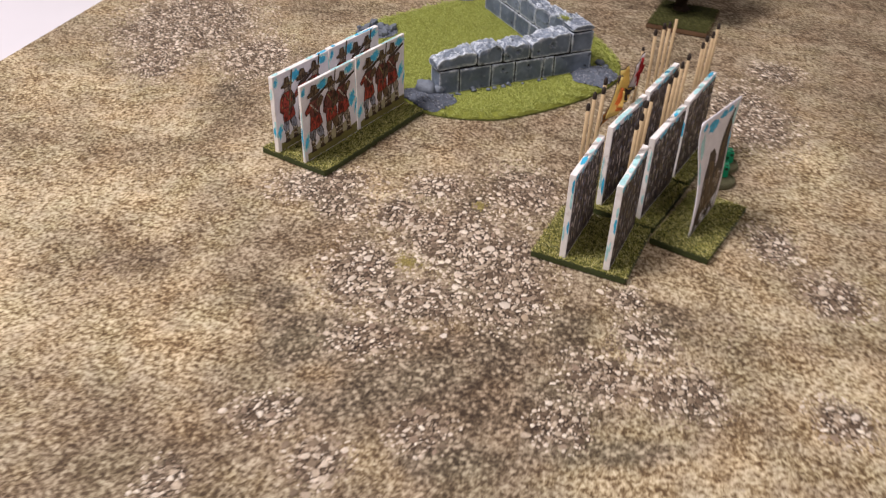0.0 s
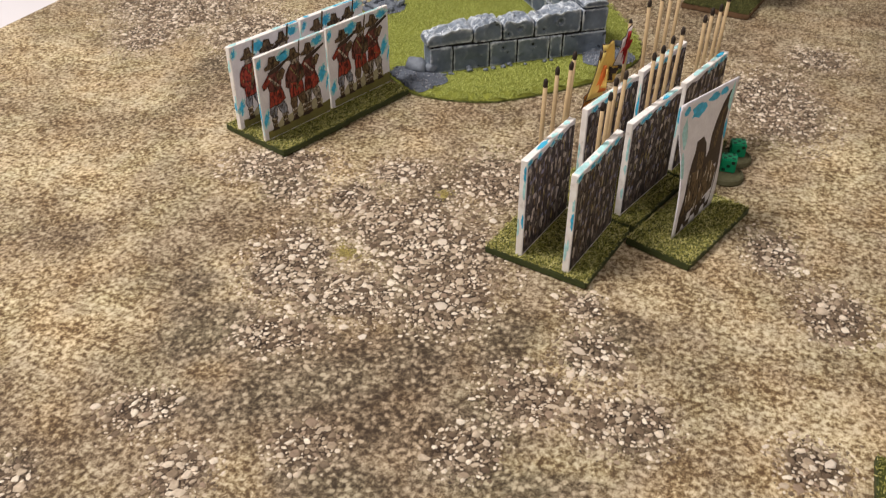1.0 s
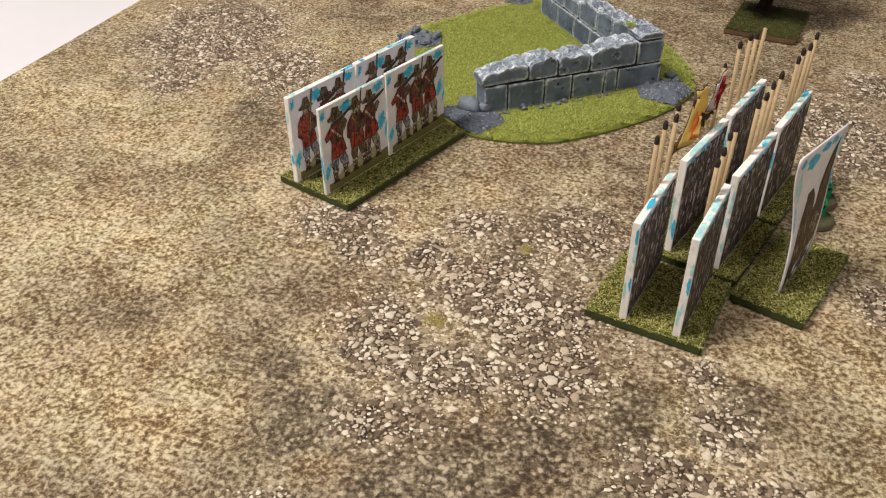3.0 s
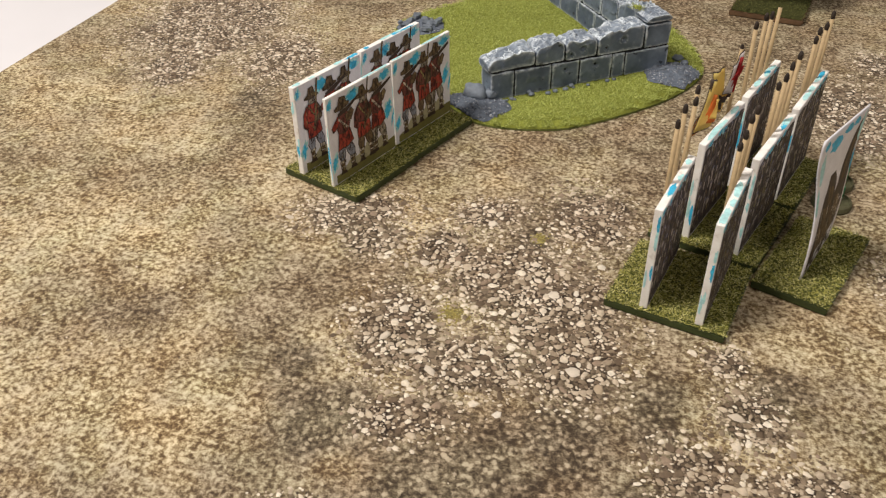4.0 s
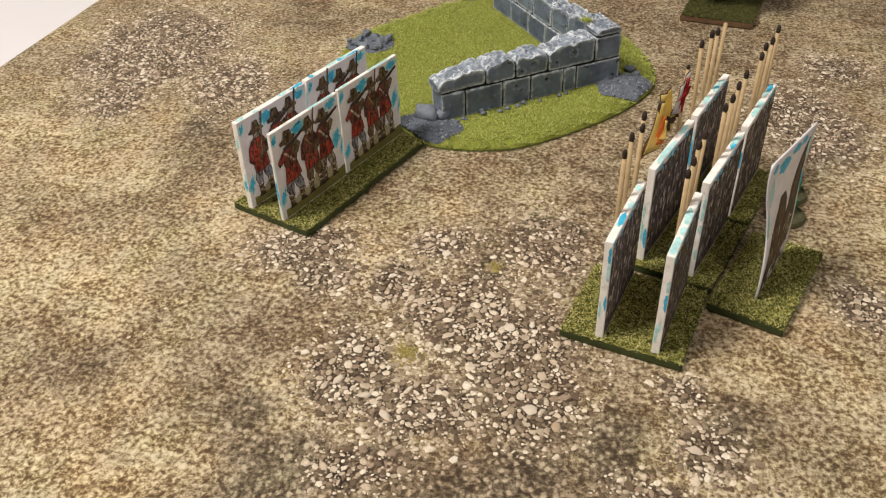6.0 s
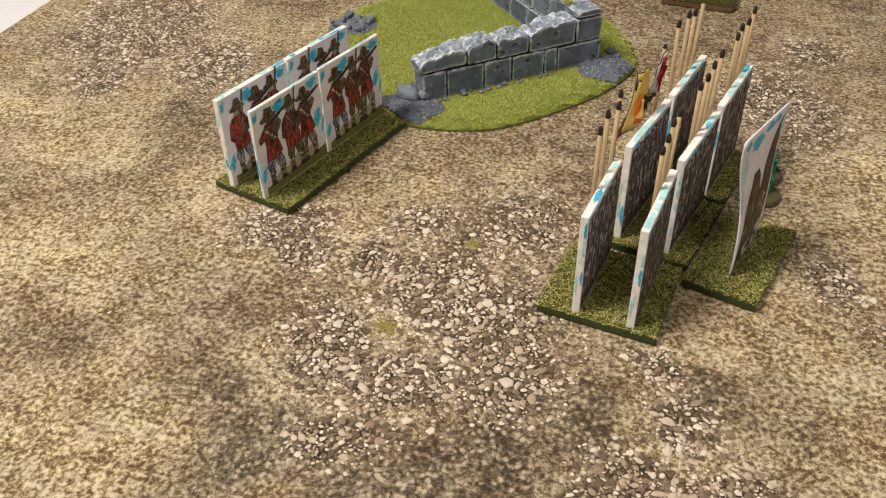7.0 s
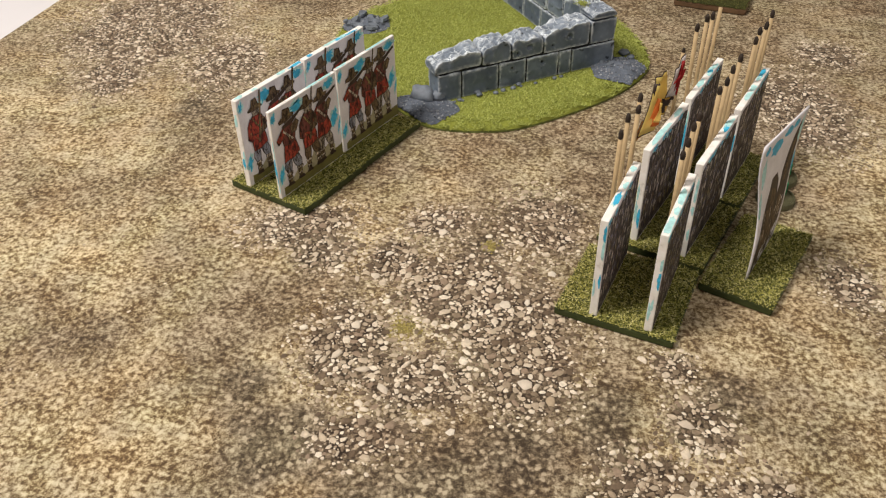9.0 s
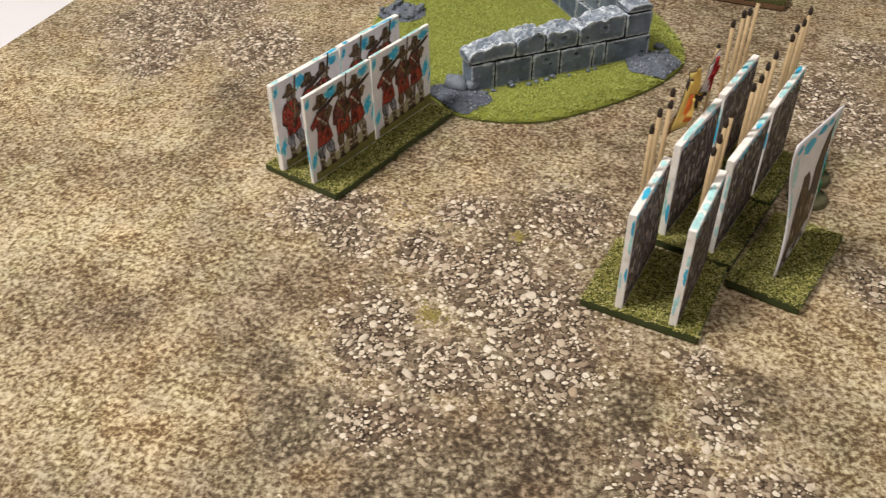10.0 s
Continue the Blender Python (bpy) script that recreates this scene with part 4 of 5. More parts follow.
def command_stand():
    stand = thing("command_stand", pose(-0.0474, 0.3362, 0.0002, 0, 0, -1.0), "thin white card with dark brown motif on a flocked base", "game piece", "card soldier stands")
    flocked_base(stand, 0.0254, 0.0486, 41)
    y0, y1, top = -0.0142, 0.0172, 0.0556

    def sway(y, z):
        f = (y - y0) / (y1 - y0)
        h = (z - BASE_H) / (top - BASE_H)
        return -0.0006 - 0.0028 * h * (1 - f) + 0.0012 * math.sin(h * 5.0 + 0.5) * (1 - 0.6 * f) + 0.0004 * h * f

    n, k = 14, 24
    verts, faces = [], []
    for side in (0, 1):
        for j in range(k + 1):
            z = BASE_H - 0.0004 + (top - BASE_H + 0.0004) * j / k
            h = j / k
            a = y0 + 0.0022 * math.sin(h * 3.3) * 0.5 - 0.0008 * math.sin(h * 9) - 0.0010 * h
            b = y1 + 0.0010 * math.sin(h * 6.5 + 1) - 0.0012 * (1 - h)
            for i in range(n + 1):
                y = a + (b - a) * i / n
                verts.append((sway(y, z) + 0.0006 * side, y, z))
    m, row = (n + 1) * (k + 1), n + 1
    for j in range(k):
        for i in range(n):
            q = (j * row + i, j * row + i + 1, (j + 1) * row + i + 1, (j + 1) * row + i)
            faces += [q[::-1], tuple(v + m for v in q)]
    rim = [i for i in range(row)] + [j * row + n for j in range(1, k + 1)] + [k * row + i for i in range(n - 1, -1, -1)] + [j * row for j in range(k - 1, 0, -1)]
    faces += [(a, b, b + m, a + m) for a, b in zip(rim, rim[1:] + rim[:1])]
    card = raw("card", verts, faces, CARD, stand, "white card with wavy cut edges", True)

    rng = random.Random(43)

    def motif(pts, mat, off):
        bm = bmesh.new()
        f = bm.faces.new([bm.verts.new((0, y * 0.001, z * 0.001)) for y, z in pts])
        bmesh.ops.triangulate(bm, faces=[f])
        bmesh.ops.subdivide_edges(bm, edges=bm.edges[:], cuts=3, use_grid_fill=True)
        for v in bm.verts:
            v.co.x = sway(v.co.y, v.co.z) + 0.0006 + off
        part("printed_motif", bm, mat, card, "dark brown printed shape")

    motif([(-12.6, 4), (-9.5, 4.2), (-8.5, 7), (-6.5, 7), (-6, 4), (-3, 4), (-2.4, 7), (1, 7), (2, 4.3), (5, 4.3), (5.8, 7.5), (8.5, 7.5), (9.4, 4.6), (12.5, 5), (13.6, 14), (14.2, 22), (14.0, 30), (12.6, 34), (13.8, 37), (14.9, 44), (15.4, 51.5), (14.0, 52.2), (10.8, 48), (8.4, 43), (6.0, 37), (5.2, 31.5), (3.5, 29), (2.4, 31), (3.0, 35), (0.8, 38.5), (-3.4, 38), (-4.4, 34), (-6.2, 31), (-8.5, 26), (-10.4, 18), (-12.8, 12)], INK, 0.00005)
    motif([(-11.0, 11), (-6, 12), (0, 10), (7, 12), (12, 13), (12.6, 21), (7, 27), (0, 25), (-6, 27), (-8.8, 18)], BROWN, 0.00010)
    motif([(7.8, 31), (10, 31.5), (11.2, 38), (13.4, 46), (12.2, 46.5), (9.4, 40)], BROWN, 0.00010)
    motif([(-3.4, 25.5), (1.5, 25.6), (1.8, 32), (-2, 33.6)], BROWN, 0.00010)
    for a in range(22):
        y, z = rng.uniform(-10, 11), rng.uniform(8, 25)
        motif([(y, z), (y + 0.5, z), (y + 0.9, z + 3.5), (y + 0.3, z + 4.2)], CREAM if a % 3 else INK, 0.00016 + 0.000004 * a)
    for y, z, ry, rz in ((-4.5, 50.5, 4.4, 3.0), (-11.8, 44, 1.6, 5.0), (15.4, 48.6, 1.3, 5.4), (-12.6, 31, 1.2, 5.0), (3.5, 52.8, 3.4, 1.6), (-12.2, 52.4, 1.6, 1.6), (9.5, 53.0, 2.6, 1.4), (15.2, 36, 0.9, 4.0)):
        motif([(a, b) for a, b in rough_ring(y, z, ry, rz, rng, 12, 0.3)], BLUE if rz < 4.3 else TEAL, 0.00006)


command_stand()

# an empty flocked base farther along the mat, of which one corner shows
spare = thing("spare_base", pose(0.0677, 0.2547, 0.0002, 0, 0, 18.0), "empty dark green flocked square base lying on the mat", "game piece", "card soldier stands")
flocked_base(spare, 0.0400, 0.0400, 51, 2.0)


# ---- dice on round tokens ----
def die_marker(x, y, turn, shift, seed):
    token = thing("round_token", pose(x, y, 0.0002), "drab green round plastic token beside the stands", "token", "round tokens")
    bm = bmesh.new()
    prof = [(0.0074, 0.0), (0.0076, 0.0006), (0.0072, 0.0022), (0.0064, 0.0026), (0.0060, 0.0020), (0.0, 0.0020)]
    rings = [[bm.verts.new((r * math.cos(j * math.tau / 36), r * math.sin(j * math.tau / 36), z)) for j in range(36)] for r, z in prof[:-1]]
    for lo, hi in zip(rings, rings[1:]):
        for j in range(36):
            bm.faces.new((lo[j], lo[(j + 1) % 36], hi[(j + 1) % 36], hi[j]))
    bm.faces.new(rings[-1])
    bm.faces.new(rings[0][::-1])
    part("disc", bm, TOKEN, token)
    e = 0.0061
    die = thing("die", pose(x + shift[0], y + shift[1], 0.0023, 0, 0, turn), "small green plastic die with dark pips on a token", "die", "green dice")
    part("cube", boxed(-e / 2, e / 2, -e / 2, e / 2, 0, e, 0.00045, 2), DIE_GREEN, die)
    faces = (((0, 0, 1), 5), ((1, 0, 0), 4), ((0, -1, 0), 3), ((-1, 0, 0), 3), ((0, 1, 0), 2))
    layouts = {2: ((-1, -1), (1, 1)), 3: ((-1, -1), (0, 0), (1, 1)), 4: ((-1, -1), (1, 1), (-1, 1), (1, -1)), 5: ((-1, -1), (1, 1), (-1, 1), (1, -1), (0, 0))}
    for normal, count in faces:
        nrm = Vector(normal)
        q = nrm.to_track_quat("Z", "Y")
        for u, v in layouts[count]:
            c = Vector((0, 0, e / 2)) + nrm * (e / 2 + 0.00003) + q @ Vector((u * 0.00172, v * 0.00172, 0))
            bm = bmesh.new()
            ring = [bm.verts.new(c + q @ Vector((0.00078 * math.cos(j * math.tau / 10), 0.00078 * math.sin(j * math.tau / 10), 0))) for j in range(10)]
            bm.faces.new(ring)
            part("pip", bm, DIE_PIP, die)


die_marker(-0.0530, 0.3795, 22, (-0.0008, 0.0034), 1)
die_marker(-0.0565, 0.3950, 30, (0.0002, 0.0022), 2)

# ---- ruined wall on its turf base ----
RIM = [
    (-0.2174, 0.3585), (-0.2010, 0.3545), (-0.1802, 0.3625), (-0.1628, 0.3785), (-0.1431, 0.4195), (-0.1378, 0.4530),
    (-0.1450, 0.4745), (-0.1588, 0.4911), (-0.1754, 0.5060), (-0.2050, 0.5260), (-0.2420, 0.5330), (-0.2700, 0.5250),
    (-0.2850, 0.5010), (-0.2960, 0.4690), (-0.3042, 0.4400), (-0.3010, 0.4180), (-0.2880, 0.3980), (-0.2620, 0.3780), (-0.2370, 0.3660),
]


def smooth_rim(per=8):
    pts, n = [Vector(p) for p in RIM], len(RIM)
    out = []
    for i in range(n):
        p0, p1, p2, p3 = pts[i - 1], pts[i], pts[(i + 1) % n], pts[(i + 2) % n]
        for k in range(per):
            t = k / per
            out.append(0.5 * ((2 * p1) + (p2 - p0) * t + (2 * p0 - 5 * p1 + 4 * p2 - p3) * t * t + (3 * p1 - p0 - 3 * p2 + p3) * t ** 3))
    return out


OUTLINE = smooth_rim()
MIDDLE = sum(OUTLINE, Vector((0, 0))) / len(OUTLINE)


def inside(x, y):
    hit, n = False, len(OUTLINE)
    for i in range(n):
        a, b = OUTLINE[i], OUTLINE[i - 1]
        if (a.y > y) != (b.y > y) and x < (b.x - a.x) * (y - a.y) / (b.y - a.y) + a.x:
            hit = not hit
    return hit


ruin = thing("ruined_wall", pose(0, 0, 0.0002), "grey painted ruined stone wall corner on a bright green turf base", "scenery")


def ruin_base():
    bm = bmesh.new()
    loops = []
    for shrink, z in ((0.0, 0.0), (0.0004, 0.0007), (0.0016, 0.0016), (0.0045, 0.0026), (0.010, 0.0030)):
        loops.append([bm.verts.new((*(p + (MIDDLE - p).normalized() * shrink), z)) for p in OUTLINE])
    n = len(OUTLINE)
    for k, (lo, hi) in enumerate(zip(loops, loops[1:])):
        for j in range(n):
            bm.faces.new((lo[j], lo[(j + 1) % n], hi[(j + 1) % n], hi[j])).material_index = 0 if k == 0 else 1
    bm.faces.new(loops[-1]).material_index = 1
    bm.faces.new(loops[0][::-1]).material_index = 0
    base = part("turf_base", bm, [TURF_EDGE, TURF_GROUND], ruin, "thin oval base with a bevelled rim")

    def foot(rng):
        x, y = rng.uniform(-0.306, -0.136), rng.uniform(0.353, 0.535)
        if not inside(x, y) or bare(x, y) > rng.uniform(0.35, 0.65):
            return None
        e = min((Vector((x, y)) - p).length for p in OUTLINE[::3])
        return Vector((x, y, min(0.0030, 0.0008 + e * 0.35)))

    fibres("static_grass", 110000, foot, 0.0011, TURF, base, 61, 0.7, 0.16)


# bare grey rubble patches on the turf: x, y, radius across, radius along, turn
PATCHES = [(-0.2110, 0.3640, 0.0170, 0.0120, 15), (-0.1490, 0.4465, 0.0130, 0.0145, -30), (-0.2890, 0.4250, 0.0135, 0.0125, 30), (-0.2790, 0.5120, 0.0090, 0.0080, 0)]


def bare(x, y):
    best = 0.0
    for bx, by, ra, rb, turn in PATCHES:
        c, s = math.cos(radians(turn)), math.sin(radians(turn))
        u, v = ((x - bx) * c + (y - by) * s) / ra, (-(x - bx) * s + (y - by) * c) / rb
        d = math.hypot(u, v) + 0.18 * noise.noise((x * 260, y * 260, 1.0))
        best = max(best, min(1.0, max(0.0, (1.12 - d) / 0.22)))
    return best


def boulder(name, c, r, squash, seed, parent, mat=BOULDER, detail=3):
    bm = bmesh.new()
    bmesh.ops.create_icosphere(bm, subdivisions=detail, radius=1)
    for v in bm.verts:
        d = v.co.normalized()
        k = 1 + 0.28 * noise.noise(d * 1.3 + Vector((seed, 0, 0))) + 0.10 * noise.noise(d * 3.6 + Vector((0, seed, 0)))
        v.co = Vector(c) + Vector((d.x * r * k, d.y * r * k * squash[0], d.z * r * k * squash[1]))
    return part(name, bm, mat, parent, "", True)


def rubble():
    rng = random.Random(71)
    for n, (x, y, ra, rb, turn) in enumerate(PATCHES):
        bm = bmesh.new()
        c, s = math.cos(radians(turn)), math.sin(radians(turn))
        k, rings, loops = 40, 7, []
        for i in range(rings, 0, -1):
            loop = []
            for j in range(k):
                a = j * math.tau / k
                wob = 1 + 0.14 * noise.noise((math.cos(a) * 2 + n, math.sin(a) * 2, 0.3))
                u, v = ra * wob * i / rings * math.cos(a), rb * wob * i / rings * math.sin(a)
                px, py = x + u * c - v * s, y + u * s + v * c
                if not inside(px, py):
                    p = min(OUTLINE, key=lambda q: (q - Vector((px, py))).length)
                    px, py = p.x * 0.99 + MIDDLE.x * 0.01, p.y * 0.99 + MIDDLE.y * 0.01
                e = 1 - i / rings
                e_rim = min((Vector((px, py)) - p).length for p in OUTLINE[::2])
                z = min(0.0033, 0.0012 + e_rim * 0.45) + (0.0022 if n < 2 else 0.0012) * e ** 0.7 + 0.0007 * noise.noise((px * 330, py * 330, 2))
                loop.append(bm.verts.new((px, py, z)))
            loops.append(loop)
        for lo, hi in zip(loops, loops[1:]):
            for j in range(k):
                bm.faces.new((lo[j], lo[(j + 1) % k], hi[(j + 1) % k], hi[j]))
        bm.faces.new(loops[-1])
        part("rubble_patch", bm, RUBBLE_BED, ruin, "dark grey painted gravel patch", True)
        verts, faces = [], []
        for _ in range(520 if n < 2 else 380):
            a, d = rng.uniform(0, math.tau), math.sqrt(rng.random())
            u, v = ra * d * math.cos(a), rb * d * math.sin(a)
            px, py = x + u * c - v * s, y + u * s + v * c
            if not inside(px, py):
                continue
            e_rim = min((Vector((px, py)) - p).length for p in OUTLINE[::2])
            z = min(0.0033, 0.0012 + e_rim * 0.45) + (0.0022 if n < 2 else 0.0012) * (1 - d) ** 0.7
            r = 0.00022 + abs(rng.gauss(0, 0.00028))
            b = len(verts)
            turn3 = Euler((rng.uniform(0, 6), rng.uniform(0, 6), rng.uniform(0, 6))).to_matrix()
            for q in ((1, 0, 0), (-1, 0, 0), (0, 1, 0), (0, -1, 0), (0, 0, 0.8), (0, 0, -0.8)):
                verts.append(Vector((px, py, z)) + turn3 @ (Vector(q) * r * rng.uniform(0.7, 1.2)))
            faces += [(b, b + 2, b + 4), (b + 2, b + 1, b + 4), (b + 1, b + 3, b + 4), (b + 3, b, b + 4), (b + 2, b, b + 5), (b + 1, b + 2, b + 5), (b + 3, b + 1, b + 5), (b, b + 3, b + 5)]
        tagged(raw("grit", verts, faces, GRAVEL_GREY, ruin), "loose grey grit", kind="stuff")


# the wall's own frame: u along the near wall, v inwards
WALL = pose(-0.2085, 0.3685, 0, 0, 0, 57.5)


def block(parent, u0, u1, v0, v1, z0, z1, seed, crown=0.0, rise=0.0, holes=()):
    """A cast stone with rounded edges and uneven faces; crown: how rough its top is; rise: how much the top climbs along its length."""
    size = Vector((u1 - u0, v1 - v0, z1 - z0))
    cuts = [max(4, min(30, int(s / 0.0008))) for s in size]
    gap, rnd = 0.00045, (0.0016 if crown else 0.0008)
    bm = bmesh.new()
    index = {}

    def vert(i, j, k):
        key = (i, j, k)
        if key not in index:
            f = Vector((i / cuts[0], j / cuts[1], k / cuts[2]))
            p = Vector([gap + f[a] * (size[a] - 2 * gap) for a in range(3)])
            # round the edges: pull back towards the inner box
            inner = Vector([min(max(p[a], rnd), size[a] - rnd) for a in range(3)])
            off = p - inner
            if off.length > rnd:
                p = inner + off.normalized() * rnd
            index[key] = bm.verts.new(p)
        return index[key]

    for axis in range(3):
        a, b = (axis + 1) % 3, (axis + 2) % 3
        for end in (0, cuts[axis]):
            for i in range(cuts[a]):
                for j in range(cuts[b]):
                    q = []
                    for di, dj in ((0, 0), (1, 0), (1, 1), (0, 1)):
                        c = [0, 0, 0]
                        c[axis], c[a], c[b] = end, i + di, j + dj
                        q.append(vert(*c))
                    bm.faces.new(q if end else q[::-1])
    s = Vector((seed * 3.7, seed * 1.3, 0))
    for v in bm.verts:
        p = v.co.copy()
        f = p.z / size.z
        lump = noise.noise(p * 160 + s) * 0.00045 + noise.noise(p * 420 + s) * 0.00022
        n = (p - size / 2)
        n = Vector((n.x / size.x, n.y / size.y, n.z / size.z))
        m = max(range(3), key=lambda a: abs(n[a]))
        d = Vector((0, 0, 0))
        d[m] = math.copysign(1, n[m])
        v.co += d * lump
        v.co.z += rise * (p.x / size.x) * f
        if crown and f > 0.35:
            w = (f - 0.35) / 0.65
            q = Vector((p.x * 170, p.y * 150, p.z * 60)) + s
            chip = noise.voronoi(q)[0]
            facet = 0.55 - chip[0]
            v.co.z += w * crown * (0.70 * noise.noise(p * 90 + s) + 0.75 * facet + 0.22 * noise.noise(p * 480 + s))
            v.co.y += w * crown * (0.14 * noise.noise(p * 260 + s) + 0.08 * facet)
            v.co.z -= w * 0.0013 * max(0.0, 1 - p.y / 0.0045) ** 1.5 * (0.6 + 0.8 * noise.noise(p * 200 + s))
            near_end = min(p.x, size.x - p.x) if size.x > size.y else min(p.y, size.y - p.y)
            v.co.z -= w * 0.0016 * math.exp(-(near_end / 0.0013) ** 2)
        for hx, hz, hr in holes:
            dist = math.hypot(p.x - hx * size.x, p.z - hz * size.z)
            if dist < hr and p.y < size.y * 0.2:
                v.co.y += 0.0012 * (1 - (dist / hr) ** 2)
    for v in bm.verts:
        v.co += Vector((u0, v0, z0))
    bm.normal_update()
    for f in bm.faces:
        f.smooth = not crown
        # upward crown faces take the paler colour: dry-brush and painted-in top light
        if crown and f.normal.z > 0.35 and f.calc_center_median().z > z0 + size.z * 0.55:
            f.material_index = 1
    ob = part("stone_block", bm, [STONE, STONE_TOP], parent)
    ob.matrix_local = WALL
    return ob


def wall_runs():
    near = part("near_wall", boxed(0.0050, 0.0985, 0.0012, 0.0108, 0.002, 0.0205), MORTAR, ruin, "mortar core of the lower ruined wall")
    near.matrix_local = WALL
    far = part("far_wall", boxed(0.0885, 0.0988, 0.0112, 0.1100, 0.002, 0.0190), MORTAR, ruin, "mortar core of the other ruined wall")
    far.matrix_local = WALL
    # children share the wall's frame through the ruin, so build them under it in world terms
    for o in (near, far):
        o.matrix_parent_inverse = Matrix()
    low = (0.0036, 0.0158, 0.0352, 0.0500, 0.0678, 0.0750, 0.0998)
    for n, (a, b) in enumerate(zip(low, low[1:])):
        stone = block(near, a, b, 0.0, 0.0122, 0.0025, 0.0166 - 0.0003 * n, 3 + n, 0, 0, ((0.5, 0.7, 0.0012),) if n in (2, 3) else ())
        stone.matrix_local = Matrix()
    top = ((0.0022, 0.0262, 0.0222, 0.0040), (0.0262, 0.0418, 0.0252, 0.0012), (0.0418, 0.0590, 0.0258, 0.0010), (0.0590, 0.0846, 0.0262, 0.0030))
    for n, (a, b, z, up) in enumerate(top):
        stone = block(near, a, b, 0.0, 0.0124, 0.0168 - 0.0004 * n, z, 20 + n, 0.0036, up, ((0.55, 0.55, 0.0016), (0.2, 0.3, 0.0008)) if n in (2, 3) else ())
        stone.matrix_local = Matrix()
    # corner post of three stones
    for z0, z1, a, seed, crown in ((0.0152, 0.0272, 0.0848, 31, 0), (0.0274, 0.0312, 0.0852, 33, 0.0016)):
        stone = block(near, a, 0.0996, 0.0, 0.0130, z0, z1, seed, crown)
        stone.matrix_local = Matrix()
    # the other wall, two courses, stepping down to its broken end
    for n, (a, b) in enumerate(((0.0124, 0.034), (0.034, 0.052), (0.052, 0.071), (0.071, 0.091), (0.091, 0.1130))):
        stone = block(far, 0.0868, 0.1000, a, b, 0.0025, 0.0150, 40 + n)
        stone.matrix_local = Matrix()
    tops = ((0.0132, 0.030, 0.0290), (0.030, 0.046, 0.0278), (0.046, 0.066, 0.0262), (0.066, 0.084, 0.0246), (0.084, 0.106, 0.0222))
    for n, (a, b, z) in enumerate(tops):
        stone = block(far, 0.0866, 0.1002, a, b, 0.0152, z, 50 + n, 0.0044)
        stone.matrix_local = Matrix()


ruin_base()
rubble()
wall_runs()
boulder("boulder", (-0.2145, 0.3705, 0.0066), 0.0062, (0.72, 0.60), 3, ruin)
boulder("boulder", (-0.2080, 0.3735, 0.0062), 0.0030, (1.0, 0.7), 5, ruin)
for bx, by, br, seed in ((-0.1960, 0.3890, 0.0016, 7), (-0.1830, 0.4060, 0.0013, 8), (-0.1940, 0.3868, 0.0011, 9), (-0.1540, 0.4640, 0.0026, 10), (-0.1490, 0.4610, 0.0018, 11), (-0.1590, 0.4520, 0.0018, 12), (-0.2850, 0.4290, 0.0026, 13), (-0.2920, 0.4330, 0.0022, 14), (-0.2810, 0.4220, 0.0022, 15), (-0.2770, 0.5100, 0.0030, 16), (-0.2820, 0.5060, 0.0020, 17)):
    boulder("stone_chip", (bx, by, 0.0042), br, (1.2, 0.6), seed, ruin, BOULDER, 2)


def wall_moss(rng):
    p = WALL @ Vector((0.0865 + rng.gauss(0, 0.0014), 0.0125 + rng.gauss(0, 0.0016), 0.0316))
    return Vector((p.x, p.y, 0.0312 + 0.0008 * rng.random()))


def slab(c, r, turn, tilt, seed):
    """A flat broken shard of stone with a chipped outline."""
    rng = random.Random(seed)
    bm = bmesh.new()
    m = pose(*c, tilt, rng.uniform(-9, 9), turn)
    k = rng.choice((5, 6, 7))
    ring = [(math.cos(j * math.tau / k) * r * rng.uniform(0.75, 1.2), math.sin(j * math.tau / k) * r * 0.6 * rng.uniform(0.7, 1.2)) for j in range(k)]
    low = [bm.verts.new(m @ Vector((x, y, -0.0007))) for x, y in ring]
    high = [bm.verts.new(m @ Vector((x * 0.9, y * 0.9, 0.0006 + rng.uniform(0, 0.0004)))) for x, y in ring]
    for j in range(k):
        bm.faces.new((low[j], low[(j + 1) % k], high[(j + 1) % k], high[j]))
    bm.faces.new(high)
    bm.faces.new(low[::-1])
    part("slate_shard", bm, BOULDER, ruin, "flat grey broken shard")


shards = random.Random(77)
for n in range(16):
    slab((-0.2895 + shards.uniform(-0.009, 0.010), 0.4255 + shards.uniform(-0.008, 0.009), 0.0048 + 0.0006 * shards.random()), shards.uniform(0.0016, 0.0036), shards.uniform(0, 180), shards.uniform(-16, 16), 300 + n)
for n in range(9):
    slab((-0.1585 + shards.uniform(-0.006, 0.007), 0.4520 + shards.uniform(-0.008, 0.008), 0.0046), shards.uniform(0.0012, 0.0024), shards.uniform(0, 180), shards.uniform(-20, 20), 330 + n)
# crumbs along the foot of the near wall
for n in range(16):
    p = WALL @ Vector((0.008 + 0.085 * shards.random() ** 1.4, -0.0012 - 0.0022 * shards.random(), 0.0036))
    boulder("stone_chip", p, shards.uniform(0.0007, 0.0016), (1.1, 0.7), 120 + n, ruin, BOULDER, 1)

fibres("moss", 260, wall_moss, 0.0009, TURF, ruin, 63, 0.8)


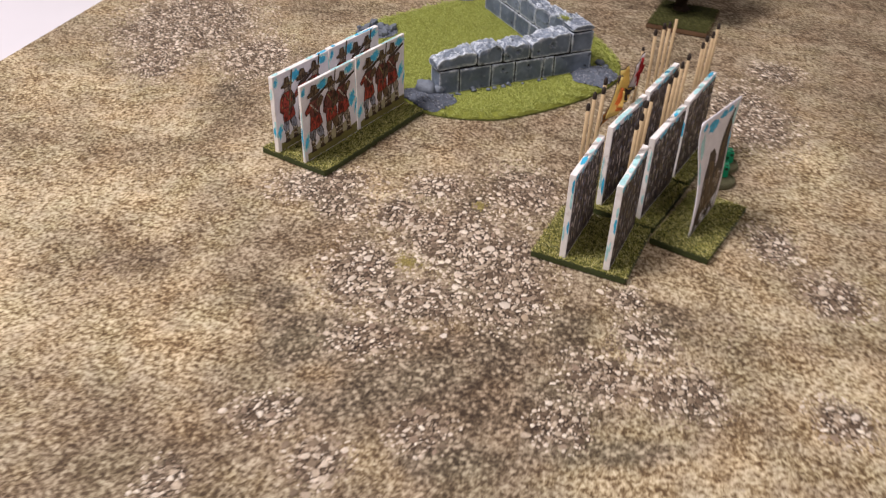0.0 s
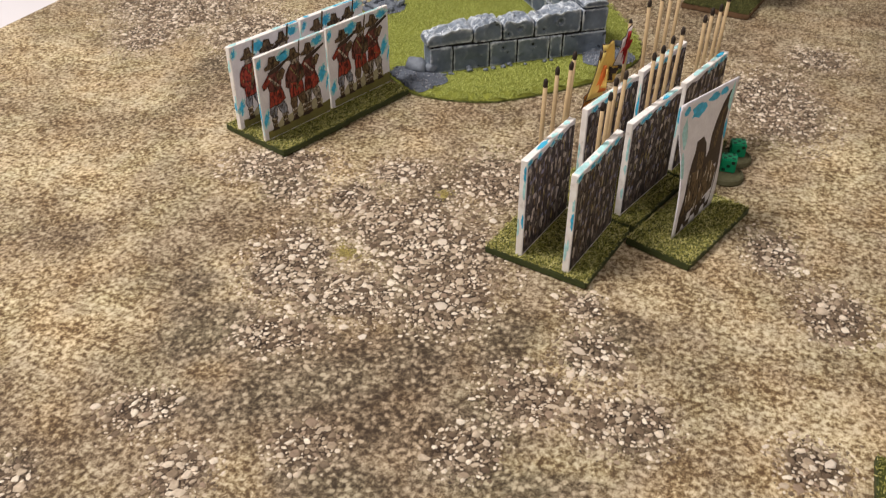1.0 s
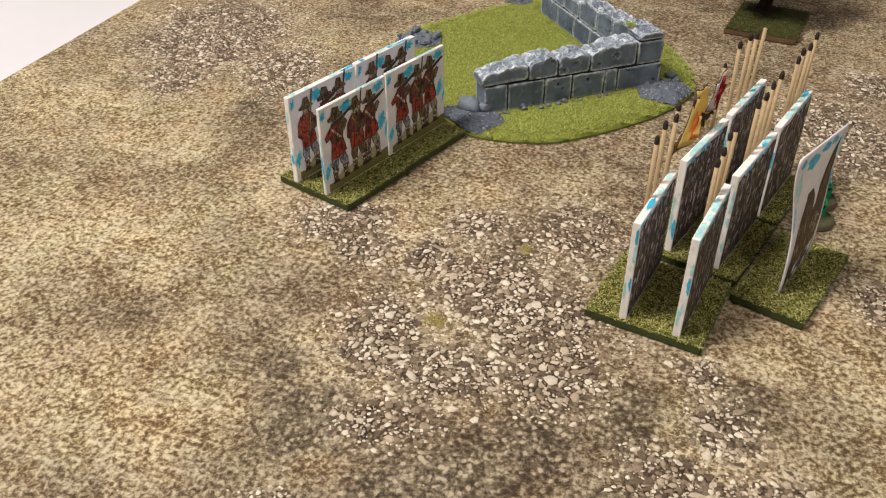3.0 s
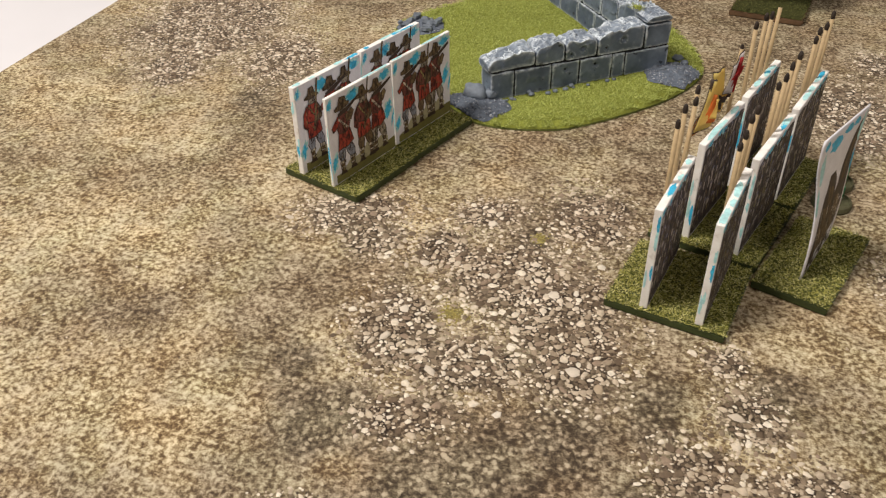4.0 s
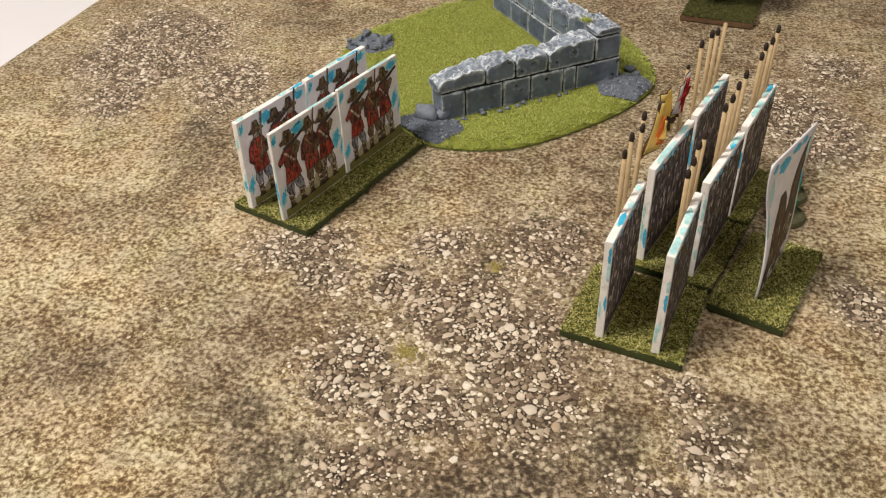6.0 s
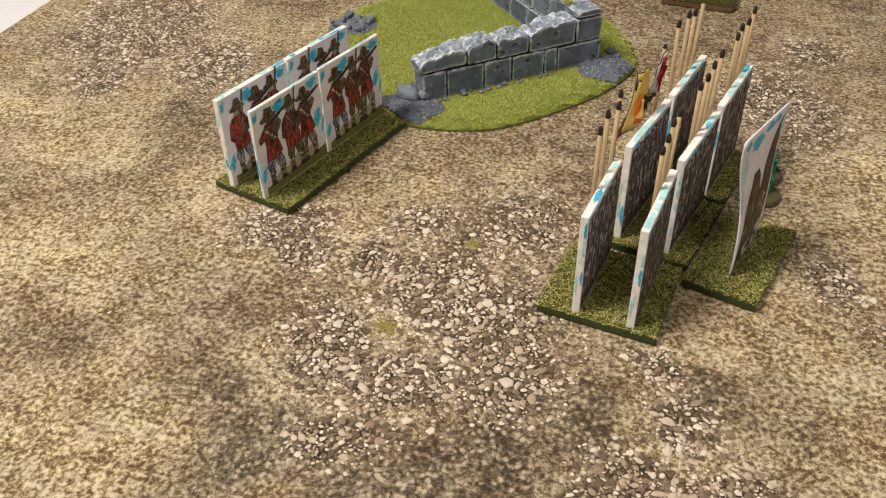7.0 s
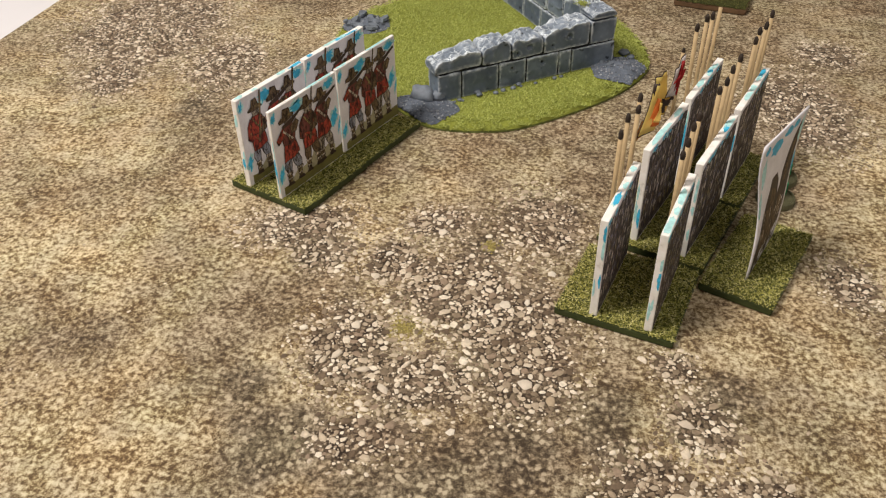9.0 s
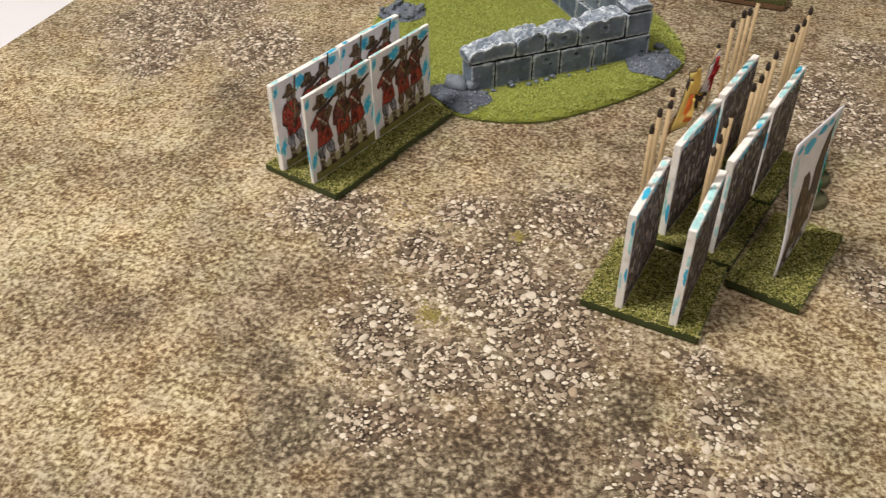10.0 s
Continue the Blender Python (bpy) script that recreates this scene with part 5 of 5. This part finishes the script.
# ---- tree on a square base ----
def tree():
    at = thing("model_tree", pose(-0.1420, 0.5717, 0.0002, 0, 0, 9), "dark bushy model tree on a square brown-edged grassy base", "tree")
    base = part("base", boxed(-0.020, 0.020, -0.025, 0.025, 0.0, 0.0030, 0.0005, 2), TREE_BASE, at, "brown base edge")
    # cover and flock colours already hold the shade under the crown
    part("ground_cover", boxed(-0.0192, 0.0192, -0.0242, 0.0242, 0.0027, 0.0034, 0.0003), SHADED_GROUND, base)
    fibres("flock", 5000, lambda rng: Vector((rng.uniform(-0.0195, 0.0195), rng.uniform(-0.0245, 0.0245), 0.0032)), 0.0013, SHADED_FLOCK, base, 81, 0.6)
    rng = random.Random(82)
    bm = bmesh.new()
    last, r = Vector((-0.005, 0.0126, 0.0028)), 0.0064
    for k, (z, rad) in enumerate(((0.006, 0.0042), (0.012, 0.0036), (0.022, 0.0032), (0.034, 0.0024), (0.050, 0.0012))):
        nxt = Vector((-0.005 + rng.uniform(-0.0008, 0.0008), 0.0126 + rng.uniform(-0.0008, 0.0008), z))
        tube(bm, last, nxt, r, rad, 11, 2, 0.10, rng)
        last, r = nxt, rad
    for k in range(9):
        a, z = k * 2.4, 0.013 + 0.0032 * k
        d = Vector((math.cos(a), math.sin(a), 0.5)) * rng.uniform(0.014, 0.022)
        tube(bm, Vector((-0.005, 0.0126, z)), Vector((-0.005, 0.0126, z)) + d, 0.0014, 0.0005, 6, 2, 0.1, rng)
    part("trunk", bm, BARK, at, "dark flared trunk with limbs")
    verts, faces = [], []
    clumps = []
    for _ in range(190):
        d = Vector((rng.gauss(0, 1), rng.gauss(0, 1), rng.gauss(0, 0.9))).normalized()
        f = rng.uniform(0.55, 1.0)
        c = Vector((-0.005 + d.x * 0.031 * f, 0.0126 + d.y * 0.029 * f, 0.042 + d.z * 0.030 * f))
        if c.z > 0.0150:
            clumps.append((c, rng.uniform(0.004, 0.0072)))
    for c, cr in clumps:
        for _ in range(150):
            d = Vector((rng.gauss(0, 1), rng.gauss(0, 1), rng.gauss(0, 1))).normalized()
            p = c + d * cr * rng.uniform(0.5, 1.05)
            n = (d + Vector((rng.uniform(-0.7, 0.7), rng.uniform(-0.7, 0.7), rng.uniform(-0.7, 0.7)))).normalized()
            q = n.to_track_quat("Z", "Y")
            s = rng.uniform(0.0006, 0.0013)
            b = len(verts)
            verts += [p + q @ Vector((s * x, s * y, 0)) for x, y in ((-1, -0.5), (0.2, -0.8), (1, 0.1), (0.1, 0.8), (-0.8, 0.5))]
            faces.append((b, b + 1, b + 2, b + 3, b + 4))
    raw("crown", verts, faces, LEAF, at, "dense dark green clumps of foliage")


tree()


# moss tufts printed on the mat
def moss(x, y, r, seed):
    rng = random.Random(seed)
    verts, faces = [], []
    for _ in range(260):
        a, d = rng.uniform(0, math.tau), r * abs(rng.gauss(0, 0.5))
        px, py = x + d * math.cos(a), y + d * math.sin(a)
        s, t = rng.uniform(0.0003, 0.0007), rng.uniform(0, math.tau)
        b = len(verts)
        for j in range(5):
            w = t + j * math.tau / 5
            verts.append((px + s * rng.uniform(0.6, 1.2) * math.cos(w), py + s * rng.uniform(0.6, 1.2) * math.sin(w), 0.00006 + 0.00003 * rng.random()))
        faces.append(tuple(range(b, b + 5)))
    tagged(raw("moss_patch", verts, faces, TUFT), "ochre mossy spot printed on the gaming mat", "moss", kind="stuff")


for n, spot in enumerate(MOSS):
    moss(*spot, 91 + n)
